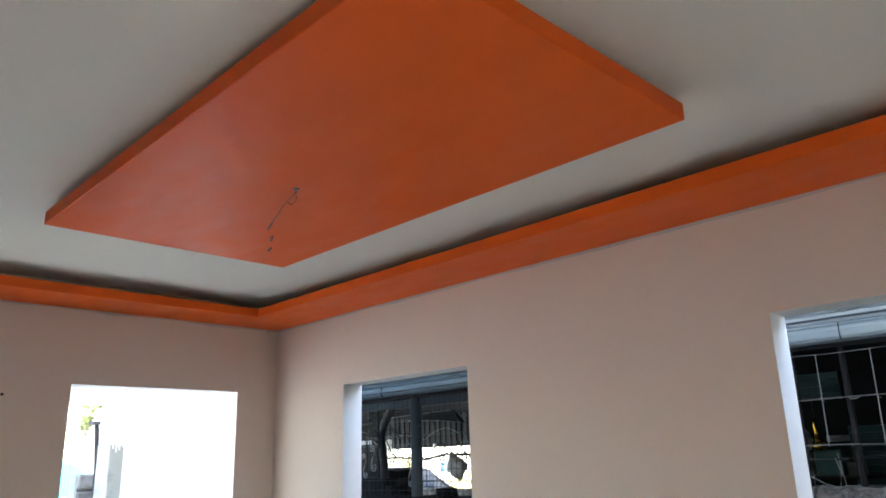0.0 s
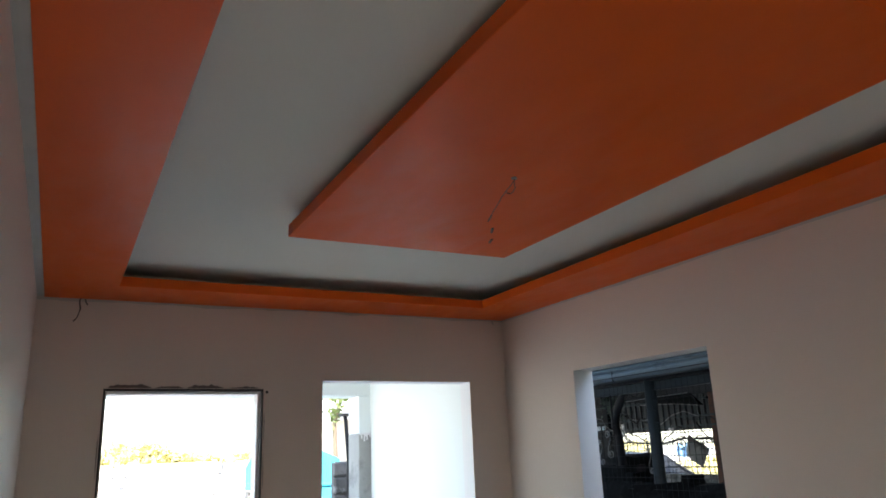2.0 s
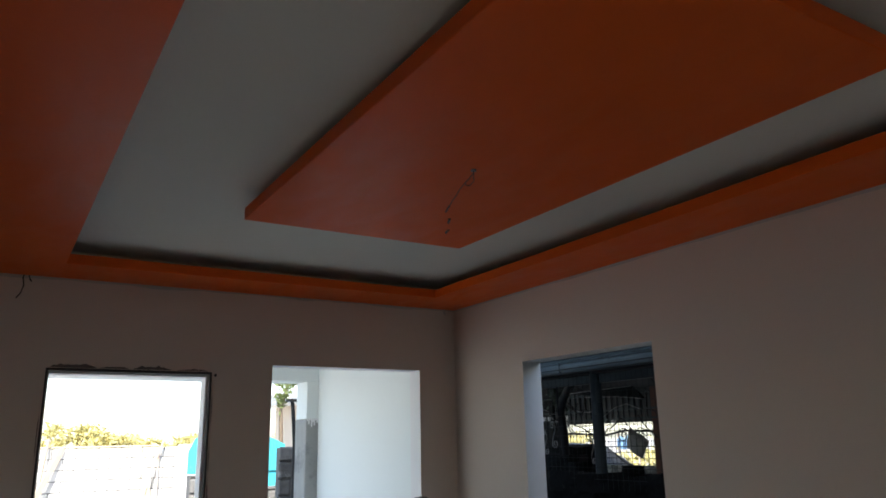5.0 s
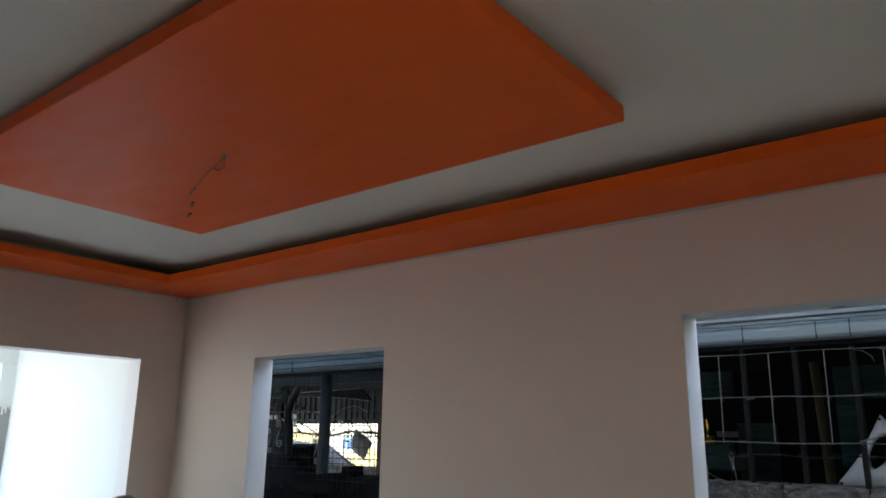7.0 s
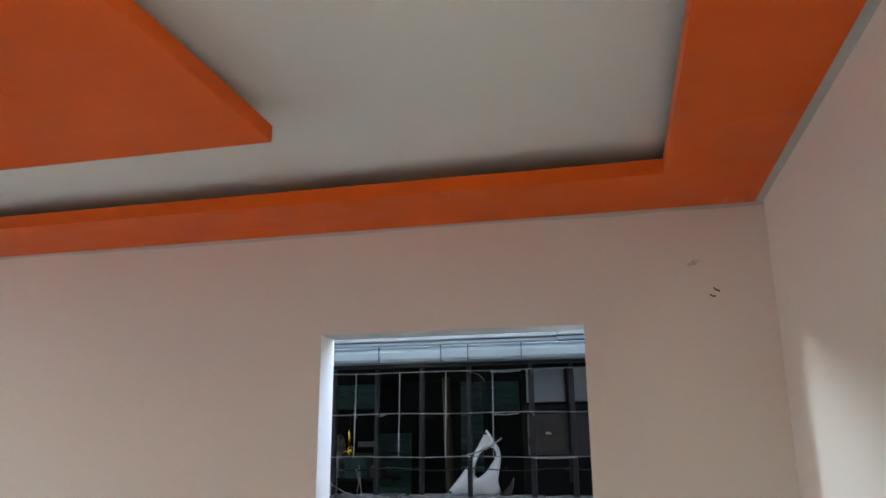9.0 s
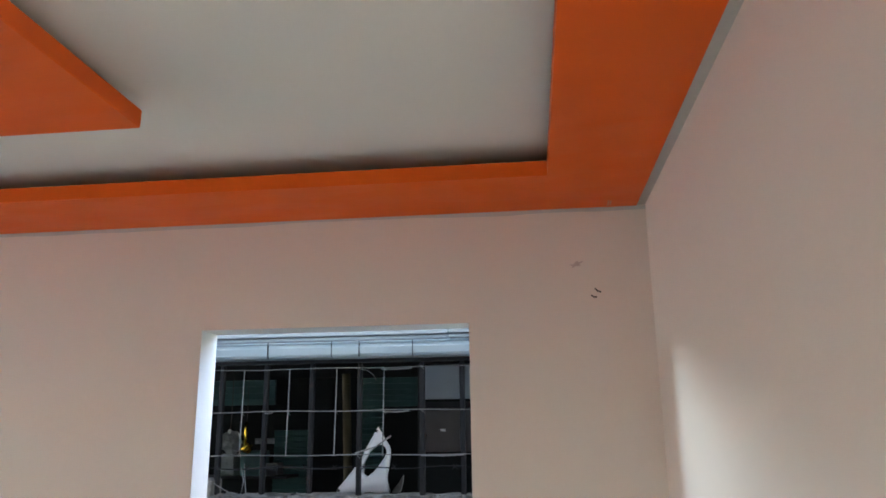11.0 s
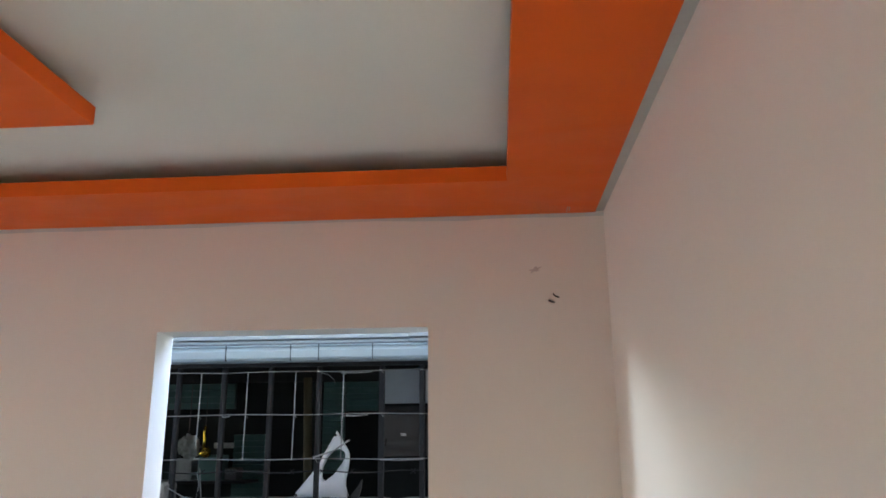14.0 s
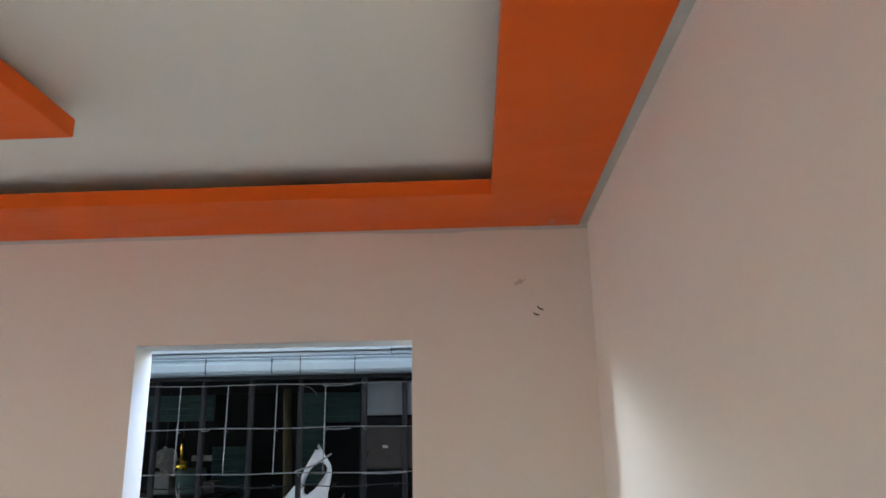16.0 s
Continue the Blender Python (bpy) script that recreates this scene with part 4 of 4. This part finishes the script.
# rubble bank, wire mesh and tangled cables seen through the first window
# near-black rubble base with slightly paler blotches
RUBBLE = material("near_black_rubble", (0.014, 0.015, 0.015), 0.9, spec=0.12, vary=0.5, scale=9, fine=40, bump=0.8, dist=0.006, stain=(0.05, 0.055, 0.05), stain_at=0.68, stain_scale=9)
bank = holder("rubble_bank", (-4.3, GY, -0.14), "dark bank of broken blocks along the alley", "rubble", kind="structure")
rng = random.Random(63)
for row in range(6):
    x = -7.0
    while x < -2.65:
        w, h = rng.uniform(0.14, 0.36), rng.uniform(0.13, 0.19)
        z = 0.62 + row * 0.135
        bm = bmesh.new()
        m = Matrix.Translation((x + w / 2, GY + rng.uniform(-0.03, 0.03), z)) @ Matrix.Rotation(rng.uniform(-0.12, 0.12), 4, "Y") @ Matrix.Rotation(rng.uniform(-0.2, 0.2), 4, "Z")
        box(bm, -w / 2, -0.07, -h / 2, w / 2, 0.07, h / 2, m)
        bmesh.ops.subdivide_edges(bm, edges=list(bm.edges), cuts=1, use_grid_fill=True)
        for q in bm.verts:
            q.co += 0.025 * noise.noise_vector(q.co * 11)
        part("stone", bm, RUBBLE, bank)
        x += w * 0.97
for x0, x1, z0, z1 in ((-4.67, -4.405, 1.36, 1.475), (-4.40, -4.30, 1.36, 1.43), (-3.84, -3.76, 1.37, 1.415)):
    bm = bmesh.new()
    box(bm, x0, GY - 0.06, z0, x1, GY + 0.07, z1)
    bmesh.ops.subdivide_edges(bm, edges=list(bm.edges), cuts=3, use_grid_fill=True)
    for q in bm.verts:
        q.co += 0.012 * noise.noise_vector(q.co * 17)
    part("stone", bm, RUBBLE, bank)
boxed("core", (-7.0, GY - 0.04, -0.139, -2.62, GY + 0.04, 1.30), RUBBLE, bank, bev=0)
mesh_panel = holder("wire_fence", (-4.2, GY - 0.07, 1.3), "fine wire fence standing along the rubble bank", "fence")
for k in range(32):
    x = -4.92 + k * 0.05
    bm = bmesh.new()
    tube(bm, [(x, GY - 0.07, 1.25), (x + 0.003 * math.sin(k), GY - 0.07, 1.65), (x + 0.005 * math.sin(k * 2.1), GY - 0.07, 2.05)], 0.0016, 4)
    part("wire", bm, DIMWIRE, mesh_panel)
for k in range(10):
    z = 1.32 + k * 0.075
    bm = bmesh.new()
    tube(bm, [(-4.92, GY - 0.072, z), (-4.1, GY - 0.072, z + 0.006 * math.sin(k * 2)), (-3.35, GY - 0.072, z)], 0.0018, 4)
    part("wire", bm, DIMWIRE, mesh_panel)
tangle = holder("cable_tangle", (-5.6, 4.84, 2.19), "tangled cables hanging under the carport roof", "cables")
for k in range(16):
    x0, z0 = rng.uniform(-6.9, -4.6), rng.uniform(1.7, 2.15)
    pts, x, z = [], x0, z0
    for q in range(9):
        pts.append((x, 4.84 + 0.02 * math.sin(q + k), z))
        x += rng.uniform(0.02, 0.16)
        z += rng.uniform(-0.10, 0.08)
        z = min(2.15, z)
    bm = bmesh.new()
    tube(bm, pts, rng.choice((0.003, 0.004, 0.006)), 5)
    part("cable", bm, ROD if k % 8 == 0 else DARKSTEEL, tangle)
for k in (0, 2, 5, 8):
    z = 1.80 + k * 0.045
    boxed("purlin", (-9.2, 6.5 - k * 0.18, z, -5.2, 6.53 - k * 0.18, z + 0.02), POSTGREY, far_end, bev=0)
bm = bmesh.new()
box(bm, -5.42, 4.40, 1.757, -5.262, 4.412, 1.795)
bevelled(bm, 0.002)
tag = thing("pale_board", bm, SPECK, "narrow pale board hung in the carport", "board")
for x in (-5.40, -5.28):
    bm = bmesh.new()
    tube(bm, [(x, 4.406, 1.79), (x, 4.406, 2.19)], 0.002, 5)
    part("cord", bm, WIRE, tag)
# dark dropped sheet with a pale front edge, a pale green plant behind the pipe, a hung white card
drop = holder("dropped_sheet", (-5.4, 5.2, 2.0), "sagging dark ceiling sheet with a pale front edge", "sheet")
bm = bmesh.new()
prism(bm, [(-5.904, 2.041), (-5.026, 2.060), (-4.895, 1.944), (-5.10, 1.972), (-5.462, 1.999)], 1, 5.2, 5.24)
part("sheet", bm, DARKWALL, drop)
bm = bmesh.new()
tube(bm, [(-5.904, 5.19, 2.044), (-5.4, 5.19, 2.056), (-5.026, 5.19, 2.063)], 0.005, 5)
part("front_edge", bm, ROD, drop, "pale metal edge")
bm = bmesh.new()
tube(bm, [(-5.658, 5.19, 1.995), (-5.2, 5.19, 1.975), (-4.895, 5.19, 1.942)], 0.004, 5)
part("lower_edge", bm, ROD, drop, "pale metal edge")
hanging = holder("hanging_plant", (-5.02, 4.3, 2.19), "pale green hanging plant in the carport", "plant")
bm = bmesh.new()
rng = random.Random(15)
leaves(bm, (-5.03, 4.3, 1.96), (0.03, 0.03, 0.04), 120, 0.022, rng)
leaves(bm, (-5.00, 4.3, 1.88), (0.02, 0.03, 0.03), 60, 0.02, rng)
part("foliage", bm, material("pale_grey_green_leaves", (0.20, 0.25, 0.20), 0.6, vary=0.4, scale=20), hanging)
bm = bmesh.new()
tube(bm, [(-5.03, 4.3, 1.92), (-5.03, 4.3, 2.19)], 0.003, 5)
part("cord", bm, WIRE, hanging)
bm = bmesh.new()
box(bm, -7.60, 6.5, 1.72, -7.46, 6.512, 1.885)
bevelled(bm, 0.003)
card = thing("white_card", bm, SPECK, "pale white card hung from the carport purlins", "card")
bm = bmesh.new()
tube(bm, [(-7.53, 6.506, 1.88), (-7.53, 6.506, 2.19)], 0.002, 5)
part("cord", bm, WIRE, card)
bulb = holder("light_bulb", (-6.95, 6.8, 1.80), "small white bulb hanging in the carport", "bulb")
bm = bmesh.new()
bmesh.ops.create_uvsphere(bm, u_segments=12, v_segments=8, radius=0.032, matrix=Matrix.Translation((-6.95, 6.8, 1.80)))
part("globe", bm, SPECK, bulb, smooth=True)
bm = bmesh.new()
tube(bm, [(-6.95, 6.8, 1.82), (-6.95, 6.8, 2.19)], 0.006, 6)
part("cord", bm, WIRE, bulb)
# hanging sack, clutter heap on the floor line, lamp
bm = bmesh.new()
ring = [(-6.73, 1.725), (-6.70, 1.70), (-6.60, 1.635), (-6.50, 1.60), (-6.435, 1.561), (-6.46, 1.50), (-6.53, 1.40), (-6.569, 1.335), (-6.63, 1.37), (-6.74, 1.42), (-6.797, 1.47), (-6.785, 1.56), (-6.76, 1.65)]
rows = []
for k, (shrink, y) in enumerate(((0.0, 6.92), (0.75, 6.90), (1.0, 6.86), (0.8, 6.815), (0.45, 6.79), (0.0, 6.785))):
    rows.append([bm.verts.new((-6.63 + (x + 6.63) * max(shrink, 0.02), y, 1.52 + (z - 1.52) * max(shrink, 0.02))) for x, z in ring])
for p, q in zip(rows, rows[1:]):
    for i in range(len(ring)):
        bm.faces.new((p[i], p[(i + 1) % len(ring)], q[(i + 1) % len(ring)], q[i]))
bmesh.ops.subdivide_edges(bm, edges=list(bm.edges), cuts=2, use_grid_fill=True)
for q in bm.verts:
    q.co += 0.018 * noise.noise_vector(q.co * 9) + 0.008 * noise.noise_vector(q.co * 24)
thing("hanging_sack", bm, material("pale_grey_sack_cloth", (0.22, 0.215, 0.20), 0.9, vary=0.25, scale=12, fine=80, bump=0.6, dist=0.005), "grey cloth sack hanging on the mesh screen", "sack")
for x, y, z1, sx, sy, mt in ((-5.36, 4.6, 1.52, 0.25, 0.2, DARKWALL), (-5.22, 4.5, 1.46, 0.12, 0.15, DARKSTEEL), (-4.0, 4.6, 1.31, 0.35, 0.2, DARKWALL), (-6.05, 5.0, 1.50, 0.3, 0.25, DARKSTEEL)):
    bm = bmesh.new()
    box(bm, x - sx, y - sy, -0.139, x + sx, y + sy, z1)
    bmesh.ops.subdivide_edges(bm, edges=list(bm.edges), cuts=3, use_grid_fill=True)
    for q in bm.verts:
        q.co += 0.06 * noise.noise_vector(q.co * 3.1) * (1 if q.co.z > 0.3 else 0)
    thing("covered_crate", bm, mt, "dark covered crate in the carport", "crate", group="covered crates")
# street beyond: car, tarpaulin, hedge
CX = -10.9
car = holder("parked_car", (CX, 9.6, -0.14), "dark parked car beyond the mesh screen", "car")
bm = bmesh.new()
prism(bm, [(CX - 2.3, 0.2), (CX + 0.7, 0.2), (CX + 0.82, 0.70), (CX + 0.62, 0.98), (CX + 0.08, 1.10), (CX - 0.45, 1.46), (CX - 1.45, 1.50), (CX - 2.1, 1.12), (CX - 2.35, 0.9)], 1, 9.2, 10.8)
bevelled(bm, 0.05, 2)
part("body", bm, CARPAINT, car)
bm = bmesh.new()
prism(bm, [(CX - 0.08, 1.10), (CX - 0.50, 1.40), (CX - 0.95, 1.42), (CX - 0.95, 1.10)], 1, 9.185, 9.199)
part("side_window", bm, BROWNPANE, car, "dark side window")
for x in (CX - 1.7, CX + 0.2):
    bm = bmesh.new()
    tube(bm, [(x, 9.17, 0.17), (x, 9.38, 0.17)], 0.31, 18)
    part("wheel", bm, DARKSTEEL, car)
van = holder("parked_van", (-13.2, 12.6, -0.14), "pale blue-white van parked beyond the car", "van")
bm = bmesh.new()
prism(bm, [(-14.4, 0.15), (-12.3, 0.15), (-12.2, 0.62), (-12.45, 0.86), (-12.8, 1.00), (-14.3, 1.02), (-14.45, 0.7)], 1, 12.2, 13.0 - 0.05)
bevelled(bm, 0.05, 2)
part("body", bm, material("pale_blue_car_paint", (0.78, 0.80, 0.80), 0.3, vary=0.05, scale=3), van)
boxed("side_window", (-13.9, 12.185, 0.74, -12.95, 12.199, 0.93), material("blue_window_glass", (0.08, 0.17, 0.30), 0.15), van, "blue reflecting window")
for x in (-13.9, -12.7):
    bm = bmesh.new()
    tube(bm, [(x, 12.16, 0.16), (x, 12.35, 0.16)], 0.3, 18)
    part("wheel", bm, DARKSTEEL, van)
bm = bmesh.new()
N = 14
grid = [[bm.verts.new((-13.5 + 0.62 * i / N, 13.2 + 0.06 * math.sin(i * 1.3), 1.34 + 0.25 * j / 5 + 0.04 * math.sin(i + j))) for j in range(6)] for i in range(N + 1)]
for i in range(N):
    for j in range(5):
        bm.faces.new((grid[i][j], grid[i + 1][j], grid[i + 1][j + 1], grid[i][j + 1]))
tarp = thing("tarpaulin", bm, BLUE, "blue tarpaulin strung across the street side", "tarpaulin")
tm = tarp.modifiers.new("thick", "SOLIDIFY")
tm.thickness = 0.01
for x in (-13.5, -12.88):
    bm = bmesh.new()
    tube(bm, [(x, 13.25, -0.14), (x, 13.25, 1.68)], 0.03, 7)
    thing("tarpaulin_pole", bm, LUMBER, "thin pole that holds the blue tarpaulin", "pole", group="tarpaulin poles")
rng = random.Random(77)
for x, y, h in ((-13.0, 11.9, 1.22), (-12.35, 11.75, 1.18), (-11.35, 11.6, 1.12), (-15.6, 15.2, 1.30), (-14.9, 15.4, 1.32), (-14.2, 15.1, 1.25), (-13.3, 15.0, 1.55), (-14.1, 15.9, 1.86), (-16.6, 14.6, 1.80), (-17.4, 15.5, 1.65), (-15.5, 17.5, 1.5)):
    b = holder("bush", (x, y, -0.14), "yellow-green bush beyond the street", "bush", "bushes")
    bm = bmesh.new()
    for q in range(8):
        leaves(bm, (x + rng.uniform(-0.45, 0.45), y + rng.uniform(-0.3, 0.3), h * rng.uniform(0.2, 0.92)), (0.16, 0.2, 0.10), 80, 0.06, rng)
    part("foliage", bm, LEAF, b)
    bm = bmesh.new()
    tube(bm, [(x, y, -0.14), (x + 0.05, y, h * 0.6), (x - 0.1, y, h * 0.8)], 0.05, 6, 0.4)
    part("stem", bm, BARK, b)
